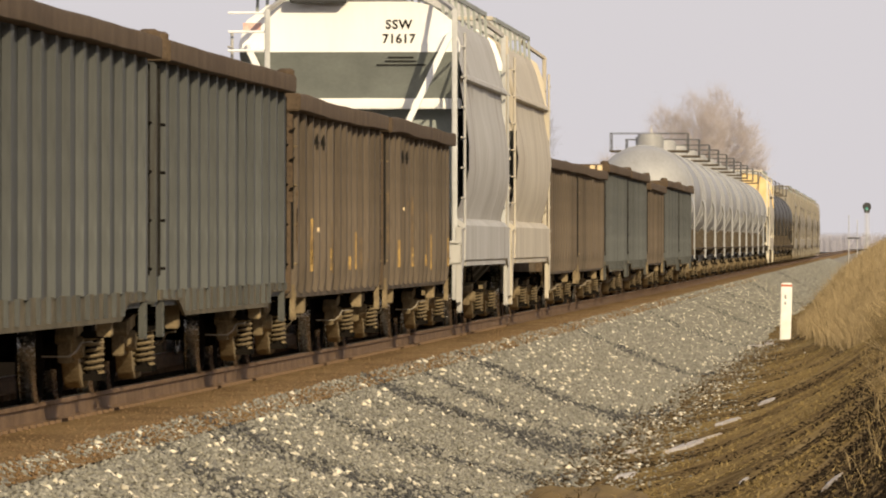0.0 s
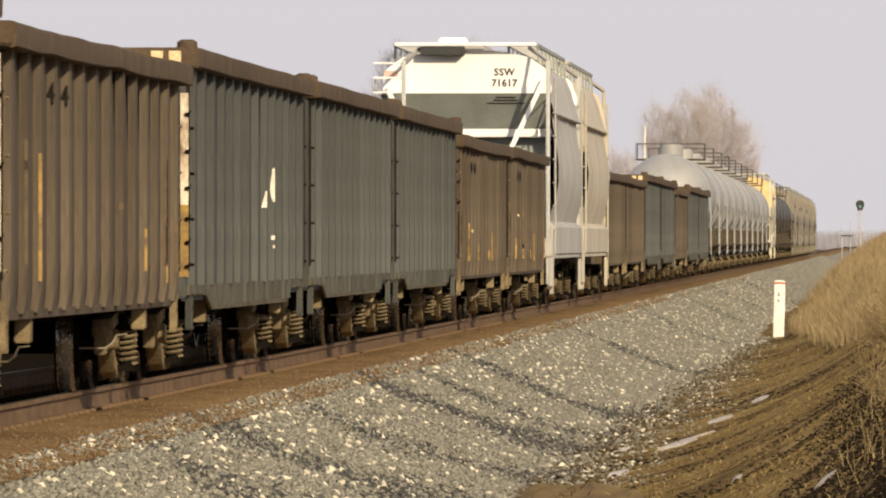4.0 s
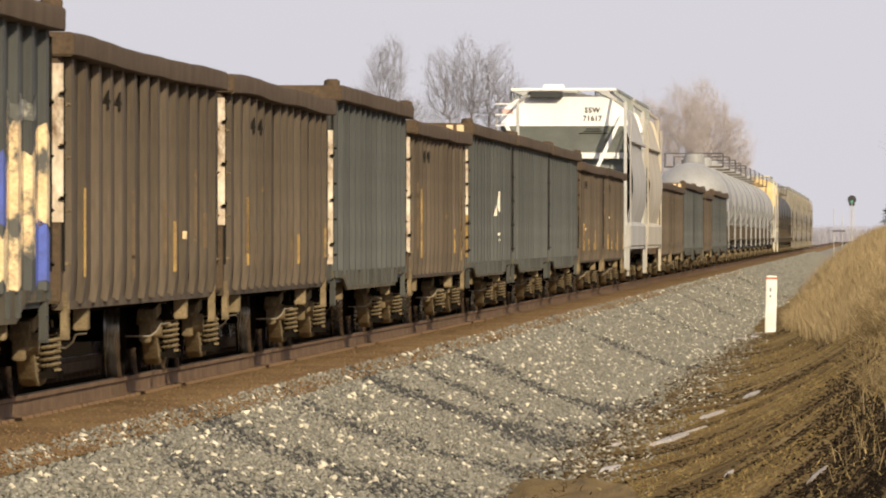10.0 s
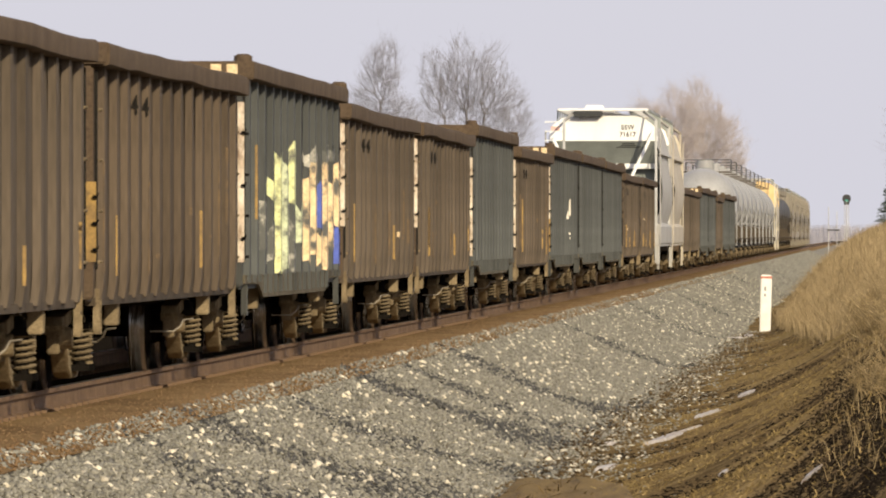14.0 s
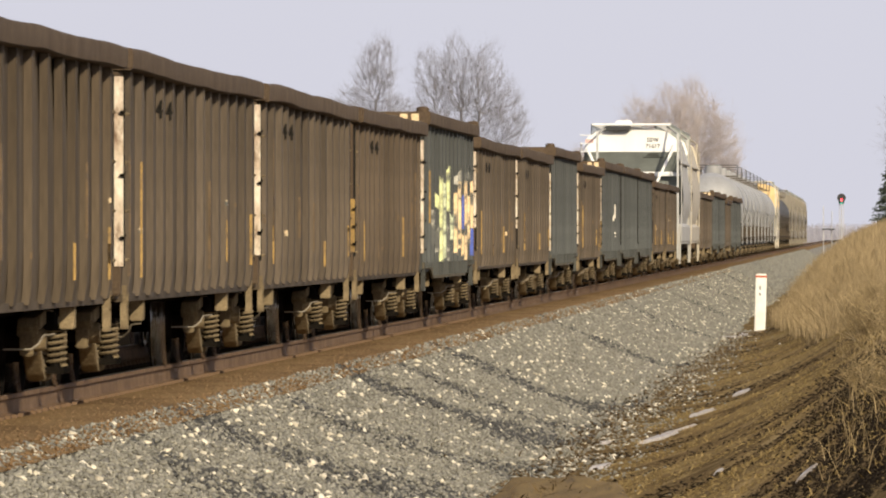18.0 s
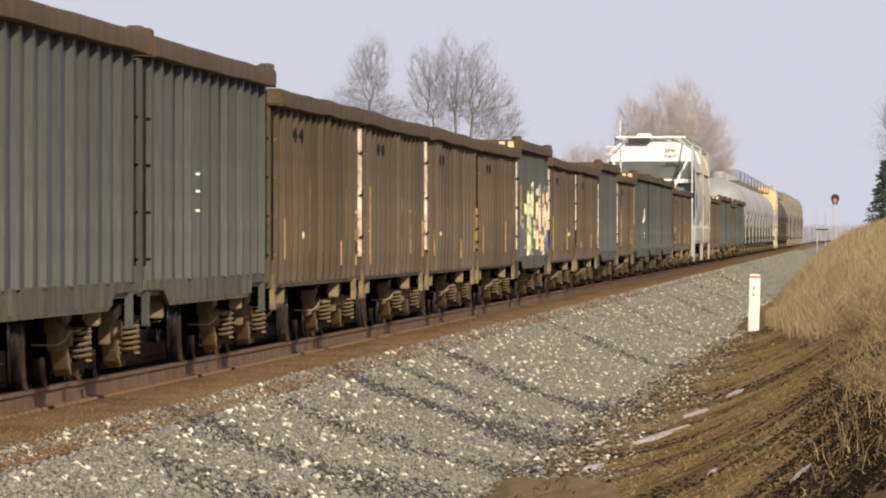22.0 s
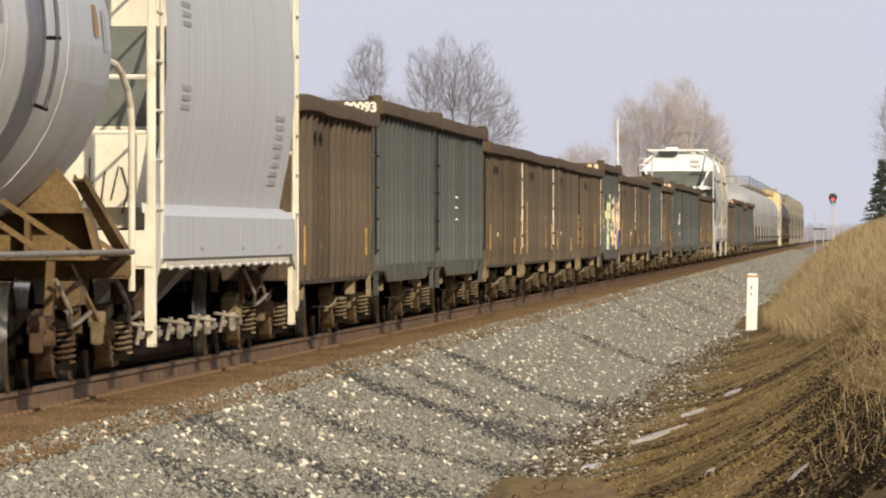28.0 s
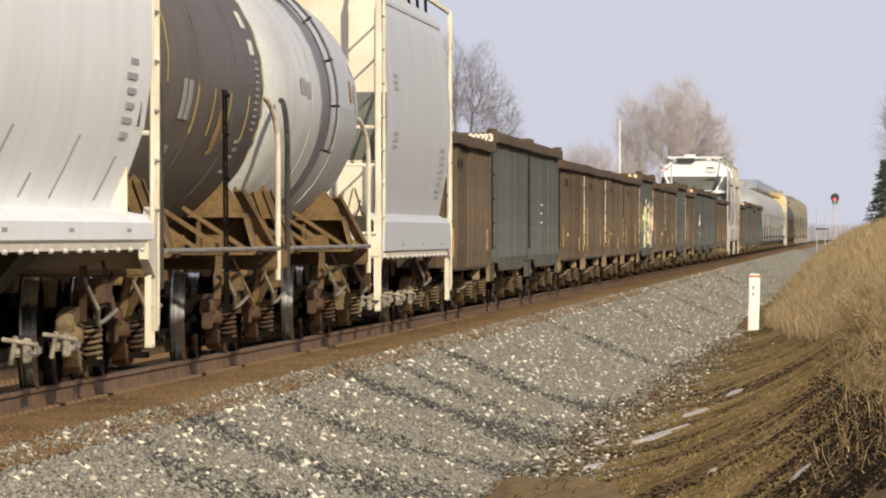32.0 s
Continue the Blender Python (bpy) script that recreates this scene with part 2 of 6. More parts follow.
YELLOW_PAINT = material("orange_yellow_paint", (0.76, 0.56, 0.28), (0.66, 0.46, 0.20), 0.55, 0, 1.4, 15, 0.06, stain=(0.4, 0.22, 0.08), stain_at=0.64, grains=0.15)
YELLOW_MARK = material("yellow_stripe_paint", (0.36, 0.225, 0.06), (0.21, 0.13, 0.045), 0.7, 0, 6, 40, 0.1, stain=(0.08, 0.055, 0.034), stain_at=0.54)
WHITE_MARK = material("white_mark_paint", (0.78, 0.75, 0.67), (0.60, 0.55, 0.46), 0.65, 0, 8, 40, 0.05)
BLACK_MARK = material("black_mark_paint", (0.012, 0.011, 0.010), (0.018, 0.016, 0.014), 0.8, 0, 6, 40, 0.05, gloss=0.1)
GREY_MARK = material("grey_mark_paint", (0.25, 0.25, 0.25), (0.32, 0.32, 0.31), 0.6, 0, 6, 40, 0.05)
LIME_MARK = material("pale_lime_paint", (0.68, 0.70, 0.36), (0.56, 0.60, 0.30), 0.6, 0, 5, 30, 0.05, stretch=(1, 0.35, 1), stain=(0.072, 0.075, 0.069), stain_at=0.50)
LIME_SPRAY = material("broken_lime_spray", (0.55, 0.60, 0.40), (0.40, 0.44, 0.30), 0.6, 0, 8, 30, 0.05, stretch=(1, 0.35, 1), stain=(0.072, 0.075, 0.069), stain_at=0.47)
PALE_SPRAY = material("thin_pale_spray", (0.60, 0.58, 0.50), (0.42, 0.40, 0.34), 0.6, 0, 6, 30, 0.05, stretch=(1, 0.35, 1), stain=(0.072, 0.075, 0.069), stain_at=0.40)
PEACH_MARK = material("peach_paint", (0.74, 0.58, 0.35), (0.60, 0.43, 0.24), 0.6, 0, 7, 30, 0.05, stretch=(1, 0.35, 1), stain=(0.072, 0.072, 0.066), stain_at=0.49)
BLUE_MARK = material("blue_paint", (0.06, 0.10, 0.42), (0.05, 0.08, 0.32), 0.6, 0, 4, 30, 0.05, stretch=(1, 0.35, 1), stain=(0.072, 0.075, 0.069), stain_at=0.55)
RED_MARK = material("red_paint", (0.50, 0.14, 0.07), (0.42, 0.12, 0.07), 0.6, 0, 5, 30, 0.05)
FADED_RED = material("faded_red_label", (0.66, 0.36, 0.31), (0.72, 0.5, 0.44), 0.6, 0, 9, 30, 0.05)
RAIL_RUST = material("rail_rust", (0.20, 0.131, 0.083), (0.135, 0.089, 0.058), 0.8, 0, 3, 40, 0.25, gloss=0.1)
RAIL_TOP = material("worn_rail_head", (0.45, 0.44, 0.43), (0.36, 0.34, 0.33), 0.3, 1.0, 3, 40, 0.05)
TIE_WOOD = material("old_tie_timber", (0.05, 0.036, 0.026), (0.034, 0.025, 0.018), 0.9, 0, 3, 30, 0.4, stretch=(0.3, 2, 2), per_object=0.2, gloss=0.0)
STONE = material("ballast_stone", (0.265, 0.257, 0.22), (0.205, 0.198, 0.172), 0.85, 0, 6, 60, 0.3, per_island=0.3, gloss=0.0)
# Near-black bed: the shade under the train is put into the colour.
TRACK_BED = material("shaded_track_bed", (0.020, 0.017, 0.014), (0.012, 0.010, 0.009), 0.95, 0, 1.5, 30, 0.5, gloss=0.0)
SLOPE_GREY = material("grey_slope_paint", (0.275, 0.30, 0.285), (0.22, 0.24, 0.228), 0.6, 0, 2, 20, 0.05, grains=0.15)
FLAT_YELLOW = material("reflective_yellow", (0.40, 0.32, 0.06), (0.32, 0.25, 0.06), 0.5, 0, 6, 40, 0.05)
WORN_WHITE = material("worn_white_paint", (0.74, 0.66, 0.54), (0.42, 0.32, 0.23), 0.7, 0, 9, 40, 0.1, stretch=(1, 1, 0.5), stain=(0.15, 0.088, 0.052), stain_at=0.53)
# Soil colour that also stands in for the darkness seen under the cars.
SOIL_AND_SHADE = material("dark_soil_and_shade", (0.03, 0.023, 0.016), (0.018, 0.014, 0.010), 0.9, 0, 5, 40, 0.4, per_island=0.5, gloss=0.0)
# Greyer than the near guard rails: distance haze put into the colour.
FAR_RAIL = material("hazed_far_rail", (0.10, 0.10, 0.105), (0.07, 0.07, 0.073), 0.8, 0, 3, 30, 0.1)
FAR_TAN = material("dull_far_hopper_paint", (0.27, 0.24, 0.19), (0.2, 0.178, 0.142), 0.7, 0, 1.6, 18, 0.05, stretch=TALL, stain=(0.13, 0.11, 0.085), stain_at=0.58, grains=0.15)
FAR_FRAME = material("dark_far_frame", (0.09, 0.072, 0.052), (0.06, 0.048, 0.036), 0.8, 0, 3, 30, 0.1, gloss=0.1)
MUD = material("smooth_tan_mud", (0.22, 0.148, 0.055), (0.15, 0.10, 0.038), 0.8, 0, 1.6, 14, 0.6, stretch=(3, 0.2, 1), stain=(0.06, 0.042, 0.024), stain_at=0.56, grains=0.4, gloss=0.1)
PALE_STONE = material("pale_ballast_stone", (0.72, 0.67, 0.55), (0.56, 0.51, 0.41), 0.8, 0, 6, 60, 0.3, per_island=0.2, gloss=0.0)
DARK_STONE = material("dark_ballast_stone", (0.096, 0.096, 0.095), (0.062, 0.062, 0.063), 0.85, 0, 6, 60, 0.3, per_island=0.25, gloss=0.0)
RUST_STONE = material("rust_stained_ballast", (0.24, 0.155, 0.083), (0.17, 0.108, 0.06), 0.9, 0, 4, 60, 0.3, per_island=0.3, gloss=0.0)
BALLAST = material("ballast_bed", (0.27, 0.257, 0.222), (0.17, 0.162, 0.143), 0.9, 0, 1.5, 14, 1.0, stain=(0.08, 0.076, 0.07), stain_at=0.6, grains=0.8, gloss=0.0)
RUST_BED = material("rust_stained_bed", (0.235, 0.158, 0.082), (0.155, 0.102, 0.055), 0.95, 0, 1.2, 30, 0.5, stretch=(1, 0.3, 1), gloss=0.0)
DIRT = washed_dirt()
CLOD = material("earth_clod", (0.13, 0.092, 0.05), (0.07, 0.05, 0.03), 0.95, 0, 5, 40, 0.4, per_island=0.4, gloss=0.0)
LITTER = material("dead_leaf_litter", (0.32, 0.235, 0.105), (0.18, 0.13, 0.056), 0.9, 0, 5, 40, 0.1, per_island=0.45, gloss=0.0)
STRAW = material("dry_straw_grass", (0.37, 0.285, 0.165), (0.19, 0.145, 0.085), 0.9, 0, 0.6, 20, 0.0, per_island=0.3, gloss=0.0)
WEED = material("dry_weed_stems", (0.40, 0.31, 0.175), (0.23, 0.17, 0.09), 0.9, 0, 3, 30, 0.0, per_island=0.5, gloss=0.0)
SNOW = material("old_snow", (0.50, 0.47, 0.45), (0.36, 0.32, 0.29), 0.7, 0, 3, 20, 0.3)
# Bark and far twigs are paled: the haze is put into their colours.
BARK = material("bare_tree_bark", (0.30, 0.285, 0.295), (0.23, 0.215, 0.22), 0.9, 0, 3, 30, 0.2, gloss=0.0)
HAZED_BARK = material("hazed_far_twigs", (0.58, 0.52, 0.50), (0.49, 0.435, 0.415), 0.9, 0, 1, 10, 0.0, per_island=0.15, gloss=0.0)
# Bluish distance haze put into the colour of the horizon wood.
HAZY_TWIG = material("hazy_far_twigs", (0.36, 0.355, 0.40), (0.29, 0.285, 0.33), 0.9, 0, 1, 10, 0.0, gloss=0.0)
NEEDLES = material("evergreen_needles", (0.055, 0.072, 0.05), (0.035, 0.048, 0.034), 0.8, 0, 2, 20, 0.1, per_island=0.3)
POST_PAINT = material("white_post_paint", (0.80, 0.79, 0.76), (0.70, 0.68, 0.64), 0.5, 0, 4, 30, 0.05, grains=0.15)
POLE_GREY = material("galvanised_pole", (0.52, 0.52, 0.52), (0.42, 0.42, 0.42), 0.5, 0.2, 3, 30, 0.05)
SIGNAL_BLACK = material("signal_black", (0.02, 0.022, 0.024), (0.015, 0.016, 0.018), 0.6, 0, 3, 30, 0.05)


def glow(name, colour, strength):
    m = bpy.data.materials.new(name)
    m.use_nodes = True
    b = m.node_tree.nodes["Principled BSDF"]
    b.inputs["Base Color"].default_value = (*colour, 1)
    b.inputs["Emission Color"].default_value = (*colour, 1)
    b.inputs["Emission Strength"].default_value = strength
    return m


RED_LENS = glow("red_signal_lens", (1.0, 0.05, 0.08), 2.5)
GREEN_LENS = glow("green_signal_lens", (0.03, 0.30, 0.22), 0.5)


# ---- mesh tools ----
def box(bm, x0, x1, y0, y1, z0, z1, bevel=0.0):
    v = [bm.verts.new((x, y, z)) for x in (x0, x1) for y in (y0, y1) for z in (z0, z1)]
    f = [bm.faces.new([v[i] for i in q]) for q in ((0, 1, 3, 2), (4, 6, 7, 5), (0, 4, 5, 1), (2, 3, 7, 6), (0, 2, 6, 4), (1, 5, 7, 3))]
    if bevel:
        bmesh.ops.bevel(bm, geom=list({e for q in f for e in q.edges}), offset=bevel, segments=2, affect="EDGES")


def rod(bm, a, b, r, seg=8, r2=None):
    """A bar of round section from a to b."""
    a, b = Vector(a), Vector(b)
    q = (b - a).to_track_quat("Z", "Y").to_matrix()
    r2 = r if r2 is None else r2
    rings = []
    for p, rad in ((a, r), (b, r2)):
        rings.append([bm.verts.new(p + q @ Vector((rad * math.cos(i * math.tau / seg), rad * math.sin(i * math.tau / seg), 0))) for i in range(seg)])
    for i in range(seg):
        j = (i + 1) % seg
        bm.faces.new((rings[0][i], rings[0][j], rings[1][j], rings[1][i]))
    bm.faces.new(rings[0][::-1])
    bm.faces.new(rings[1])


def bar(bm, a, b, w, h):
    """A bar of rectangular section from a to b."""
    a, b = Vector(a), Vector(b)
    q = (b - a).to_track_quat("Z", "Y").to_matrix()
    c = [(-w / 2, -h / 2), (w / 2, -h / 2), (w / 2, h / 2), (-w / 2, h / 2)]
    r0 = [bm.verts.new(a + q @ Vector((x, y, 0))) for x, y in c]
    r1 = [bm.verts.new(b + q @ Vector((x, y, 0))) for x, y in c]
    for i in range(4):
        j = (i + 1) % 4
        bm.faces.new((r0[i], r0[j], r1[j], r1[i]))
    bm.faces.new(r0[::-1])
    bm.faces.new(r1)


def loft(bm, rings, closed=True, caps=True):
    rows = [[bm.verts.new(p) for p in r] for r in rings]
    for a, b in zip(rows, rows[1:]):
        n = len(a)
        for i in range(n if closed else n - 1):
            j = (i + 1) % n
            bm.faces.new((a[i], a[j], b[j], b[i]))
    if caps and closed:
        bm.faces.new(rows[0][::-1])
        bm.faces.new(rows[-1])
    return rows


def slab(bm, outline, x0, x1):
    """An outline in (y, z), thick from x0 to x1."""
    loft(bm, [[(x, y, z) for y, z in outline] for x in (x0, x1)])


def mesh_of(bm, name, mat, smooth=False):
    bmesh.ops.recalc_face_normals(bm, faces=bm.faces)
    me = bpy.data.meshes.new(name)
    bm.to_mesh(me)
    bm.free()
    me.materials.append(mat)
    if smooth:
        me.shade_smooth()
        me.set_sharp_from_angle(angle=radians(40))
    return me


def part(name, bm, mat, parent, label="", smooth=False):
    me = bm if isinstance(bm, bpy.types.Mesh) else mesh_of(bm, name, mat, smooth)
    ob = new(name, me)
    ob.parent = parent
    return tagged(ob, label)


def thing(name, label, category, group="", kind=""):
    return tagged(new(name), label, category, group, kind)


def raw_mesh(name, verts, faces, mat):
    """A mesh out of numpy arrays; faces all with the same number of corners."""
    me = bpy.data.meshes.new(name)
    verts, faces = np.asarray(verts, np.float32), np.asarray(faces, np.int32)
    me.vertices.add(len(verts))
    me.vertices.foreach_set("co", verts.ravel())
    me.loops.add(faces.size)
    me.loops.foreach_set("vertex_index", faces.ravel())
    me.polygons.add(len(faces))
    me.polygons.foreach_set("loop_start", np.arange(len(faces), dtype=np.int32) * faces.shape[1])
    me.polygons.foreach_set("loop_total", np.full(len(faces), faces.shape[1], np.int32))
    me.update(calc_edges=True)
    me.materials.append(mat)
    return me


# ---- ground, ballast, track ----
def smooth(a, b, v):
    t = min(1.0, max(0.0, (v - a) / (b - a)))
    return t * t * (3 - 2 * t)


def wash(x, y):
    """Ridges and furrows washed across the ditch and up along the bank."""
    r = max(0.0, x + 3.2)
    c = y - 3 * r - 2.5 * r * r
    return noise.noise((c * 0.15, x * 0.35, 0)) + 0.5 * noise.noise((c * 0.45, x * 0.7, 4))


def ground_z(x, y):
    """Ditch beside the ballast, a dirt track that climbs gently, a steeper grassy bank further on."""
    if x < -11.2:
        return -1.25 - 0.4 * smooth(0, 30, -11.2 - x)
    r = max(0.0, x + 2.95)
    near = -1.2 + min(0.10 * r * r, 1.5)
    far = -1.2 + 3.1 * (1 - math.exp(-0.5 * max(0.0, x + 2.45))) * (1 - 0.7 * smooth(480, 760, y))
    k = smooth(205, 305, y)
    z = near * (1 - k) + far * k
    if 50 < y < 420 and -3.4 < x < 6:
        z += 0.075 * wash(x, y) * min(1, r + 0.25) * (1 - 0.5 * k)
    if x > 6:
        z += (-0.6 - z) * smooth(6, 25, x)
    return z


def ground_sheet():
    xs = [-2500, -900, -300, -100, -40, -20, -12, -11.2, -9, -5, -3.6] + [-3.4 + 0.05 * i for i in range(100)] + [1.8, 2.4, 3, 4, 6, 9, 14, 25, 60, 200, 700, 2500]
    ys = [-200, -60, -20, 0, 20, 40] + [50 + 2.5 * i for i in range(8)] + [70 + 1.0 * i for i in range(190)] + [260 + 8 * i for i in range(32)] + [520 + 30 * i for i in range(16)] + [1050, 1300, 1800, 2600, 4200]
    verts = [(x, y, ground_z(x, y)) for y in ys for x in xs]
    w = len(xs)
    faces = [(j * w + i, j * w + i + 1, (j + 1) * w + i + 1, (j + 1) * w + i) for j in range(len(ys) - 1) for i in range(w - 1)]
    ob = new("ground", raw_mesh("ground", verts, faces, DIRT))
    # Beyond the track the darkness under the cars is put into the colour.
    ob.data.materials.append(SOIL_AND_SHADE)
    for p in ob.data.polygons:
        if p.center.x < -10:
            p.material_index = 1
    ob.data.shade_smooth()
    return tagged(ob, "muddy brown trackside ground with a ditch and bank", "ground", kind="structure")


ground = ground_sheet()

TOE, CREST = -3.45, -5.55                # foot and top edge of the ballast slope
CREST_Z, TOE_Z = -0.20, -1.2


def ballast_z(x, y):
    s = min(1.0, max(0.0, (x - CREST) / (TOE - CREST)))
    return CREST_Z + (TOE_Z - CREST_Z) * s - 0.055 * (x < CREST - 0.2) + 0.03 * noise.noise((x * 0.8, y * 0.22, 3)) * math.sin(math.pi * min(1, s * 0.9 + 0.1))


def ballast_bed():
    offs = [TOE, -3.8, -4.2, -4.6, -5.0, -5.3, CREST]
    ys = [-40, 0, 30] + [50 + 2 * i for i in range(126)] + [310 + 15 * i for i in range(40)] + [1000, 1600, 2400]
    rows = []
    for y in ys:
        row = [(x, y, ballast_z(x, y)) for x in offs]
        row += [(2 * TRACK - x, y, z) for x, _, z in row[::-1]]
        rows.append(row)
    w = len(rows[0])
    verts = [p for r in rows for p in r]
    faces = [(j * w + i, j * w + i + 1, (j + 1) * w + i + 1, (j + 1) * w + i) for j in range(len(ys) - 1) for i in range(w - 1)]
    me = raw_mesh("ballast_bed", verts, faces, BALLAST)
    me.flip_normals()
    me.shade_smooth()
    # Under and beyond the train the shade is coloured into the bed.
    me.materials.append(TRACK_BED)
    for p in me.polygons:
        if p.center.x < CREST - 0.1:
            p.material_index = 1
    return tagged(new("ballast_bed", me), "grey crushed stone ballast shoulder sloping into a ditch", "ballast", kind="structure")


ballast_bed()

# the rust-stained strip between the sleepers' ends and the slope
bm = bmesh.new()
loft(bm, [[(CREST + 0.20, y, CREST_Z - 0.075), (CREST - 0.05, y, CREST_Z + 0.028), (-6.36, y, CREST_Z + 0.03), (-6.36, y, CREST_Z - 0.15), (CREST - 0.02, y, CREST_Z - 0.15)]
          for y in [-40, 20] + [50 + 3 * i for i in range(70)] + [300, 500, 900, 1600]])
tagged(new("ballast_shoulder", mesh_of(bm, "ballast_shoulder", RUST_BED, True)), "rust-brown stained ballast strip beside the rail", "ballast", kind="structure")


# bed between the sleepers, the shade under the train put into its colour
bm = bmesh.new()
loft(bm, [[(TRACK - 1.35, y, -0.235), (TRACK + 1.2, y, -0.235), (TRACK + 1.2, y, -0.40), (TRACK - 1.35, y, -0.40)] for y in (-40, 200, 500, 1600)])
tagged(new("track_bed", mesh_of(bm, "track_bed", TRACK_BED)), "ballast between the timber sleepers, coloured as dark as the shade under the cars", "ballast", kind="structure")


def scatter(name, n, place, size, mat, label, category, seed, squash=0.7):
    """Loose stones or clods as one sheet of small lumps; place(rng, n) gives their x, y and z."""
    rng = np.random.default_rng(seed)
    p = place(rng, n)
    n = len(p)
    base = np.array([(1, 0, 0), (-1, 0, 0), (0, 1, 0), (0, -1, 0), (0, 0, 1), (0, 0, -1)], float)
    tri = np.array([(0, 2, 4), (2, 1, 4), (1, 3, 4), (3, 0, 4), (2, 0, 5), (1, 2, 5), (3, 1, 5), (0, 3, 5)])
    s = rng.uniform(size[0], size[1], (n, 1, 1)) * rng.uniform(0.6, 1.25, (n, 1, 3))
    s[:, :, 2] *= squash
    v = base[None] * s * rng.uniform(0.7, 1.3, (n, 6, 1))
    a = rng.uniform(0, math.tau, n)
    b = rng.uniform(-0.6, 0.6, n)
    c, d = np.cos(b)[:, None], np.sin(b)[:, None]
    v = np.stack([v[..., 0], v[..., 1] * c - v[..., 2] * d, v[..., 1] * d + v[..., 2] * c], -1)
    c, d = np.cos(a)[:, None], np.sin(a)[:, None]
    v = np.stack([v[..., 0] * c - v[..., 1] * d, v[..., 0] * d + v[..., 1] * c, v[..., 2]], -1)
    v += p[:, None, :]
    f = tri[None] + 6 * np.arange(n)[:, None, None]
    ob = new(name, raw_mesh(name, v.reshape(-1, 3), f.reshape(-1, 3), mat))
    return tagged(ob, label, category, kind="stuff")


def along(rng, n, y0, y1):
    """Places along the line, thinning with the distance from the bend in the road."""
    u = rng.random(n)
    return y0 * (y1 / y0) ** u


# dark runs down the slope: where they start, their width, how thickly they lie
BANDS = ((104, 3.6, 0.80), (112, 2.4, 0.6), (125, 3.6, 0.72), (168, 3.6, 0.6), (90, 2.6, 0.5), (79, 4.2, 0.6), (71, 3.0, 0.55), (215, 4, 0.4), (262, 5, 0.4), (310, 6, 0.35), (370, 9, 0.4), (440, 12, 0.5), (540, 16, 0.5))


def in_band(x, y, rng):
    s = (x - CREST) / (TOE - CREST)
    hit = np.zeros(len(x), bool)
    for c, w, much in BANDS:
        mid = c + (5 + 0.012 * c) * s ** 3 * 1.25 + 0.7 * np.sin(s * 7 + c)
        wide = w * (0.35 + 0.75 * s) * (0.8 + 0.3 * np.sin(s * 9 + 2 * c)) * rng.uniform(0.25, 1.5, len(x))
        hit |= (np.abs(y - mid) < wide) & (rng.random(len(x)) < much)
    return hit


def on_slope(dark, y0=56, y1=420):
    def place(rng, n):
        y = along(rng, n, y0, y1)
        x = CREST - 0.04 + (TOE + 0.22 + 0.10 * np.sin(y * 0.21) * np.sin(y * 0.083) + 0.1 * rng.random(n) ** 3 - CREST + 0.04) * rng.random(n)
        keep = in_band(x, y, rng) == dark
        x, y = x[keep], y[keep]
        z = np.array([ballast_z(a, b) for a, b in zip(x, y)]) + rng.uniform(-0.012, 0.02, len(x))
        return np.stack([x, y, z], -1)
    return place


def on_strip(rng, n):
    y = along(rng, n, 56, 250)
    x = rng.uniform(-6.3, CREST + 0.22, n)
    return np.stack([x, y, CREST_Z + 0.026 - np.clip(x - CREST, 0, 1) * 0.4], -1)


def on_spill(rng, n):
    """Stones that have rolled past the toe of the slope, fewer with the distance from it."""
    y = along(rng, n, 84, 245)
    x = TOE + 0.1 + np.abs(rng.normal(0, 0.42, n))
    x[rng.random(n) < 0.08] += 0.5
    z = np.array([max(ground_z(a, b), ballast_z(a, b) if a < TOE + 0.1 else -9) for a, b in zip(x, y)])
    return np.stack([x, y, z], -1)


scatter("ballast_stones", 135000, on_slope(False), (0.015, 0.036), STONE, "grey crushed ballast stones on the slope", "stones", 1)
scatter("distant_stones", 30000, on_slope(False, 400, 900), (0.04, 0.075), STONE, "grey crushed ballast stones far down the slope", "stones", 11)
scatter("spilled_stones", 5200, on_spill, (0.012, 0.034), STONE, "ballast stones washed into the muddy ditch", "stones", 14)
scatter("spilled_pale_stones", 420, on_spill, (0.02, 0.045), PALE_STONE, "pale stones washed into the muddy ditch", "stones", 15)
scatter("pale_stones", 4200, on_slope(False), (0.022, 0.05), PALE_STONE, "pale limestone pieces among the ballast", "stones", 2)
scatter("fouled_stones", 120000, on_slope(True), (0.016, 0.036), DARK_STONE, "dark ballast in runs down the slope", "stones", 3)
scatter("rusty_stones", 12000, on_strip, (0.008, 0.018), RUST_STONE, "rust-brown stained small stones beside the rail", "stones", 4)


def on_ruts(low, high, x0, x1, y0, y1):
    """Places on the ridges or in the furrows of the ruts."""
    def place(rng, n):
        y = along(rng, n, y0, y1)
        x = rng.uniform(x0, x1, n)
        keep = np.array([low < wash(a, b) < high for a, b in zip(x, y)])
        x, y = x[keep], y[keep]
        z = np.array([ground_z(a, b) for a, b in zip(x, y)])
        return np.stack([x, y, z], -1)
    return place


scatter("furrow_soil", 26000, on_ruts(-2, -0.10, -3.3, 0.9, 56, 240), (0.012, 0.04), SOIL_AND_SHADE, "wet dark soil in the furrows of the mud", "soil", 12, 0.4)
scatter("earth_clods", 16000, on_ruts(-2, 0.0, -3.3, 0.9, 56, 240), (0.008, 0.03), CLOD, "dark earth clods in the furrows of the mud", "clods", 5)
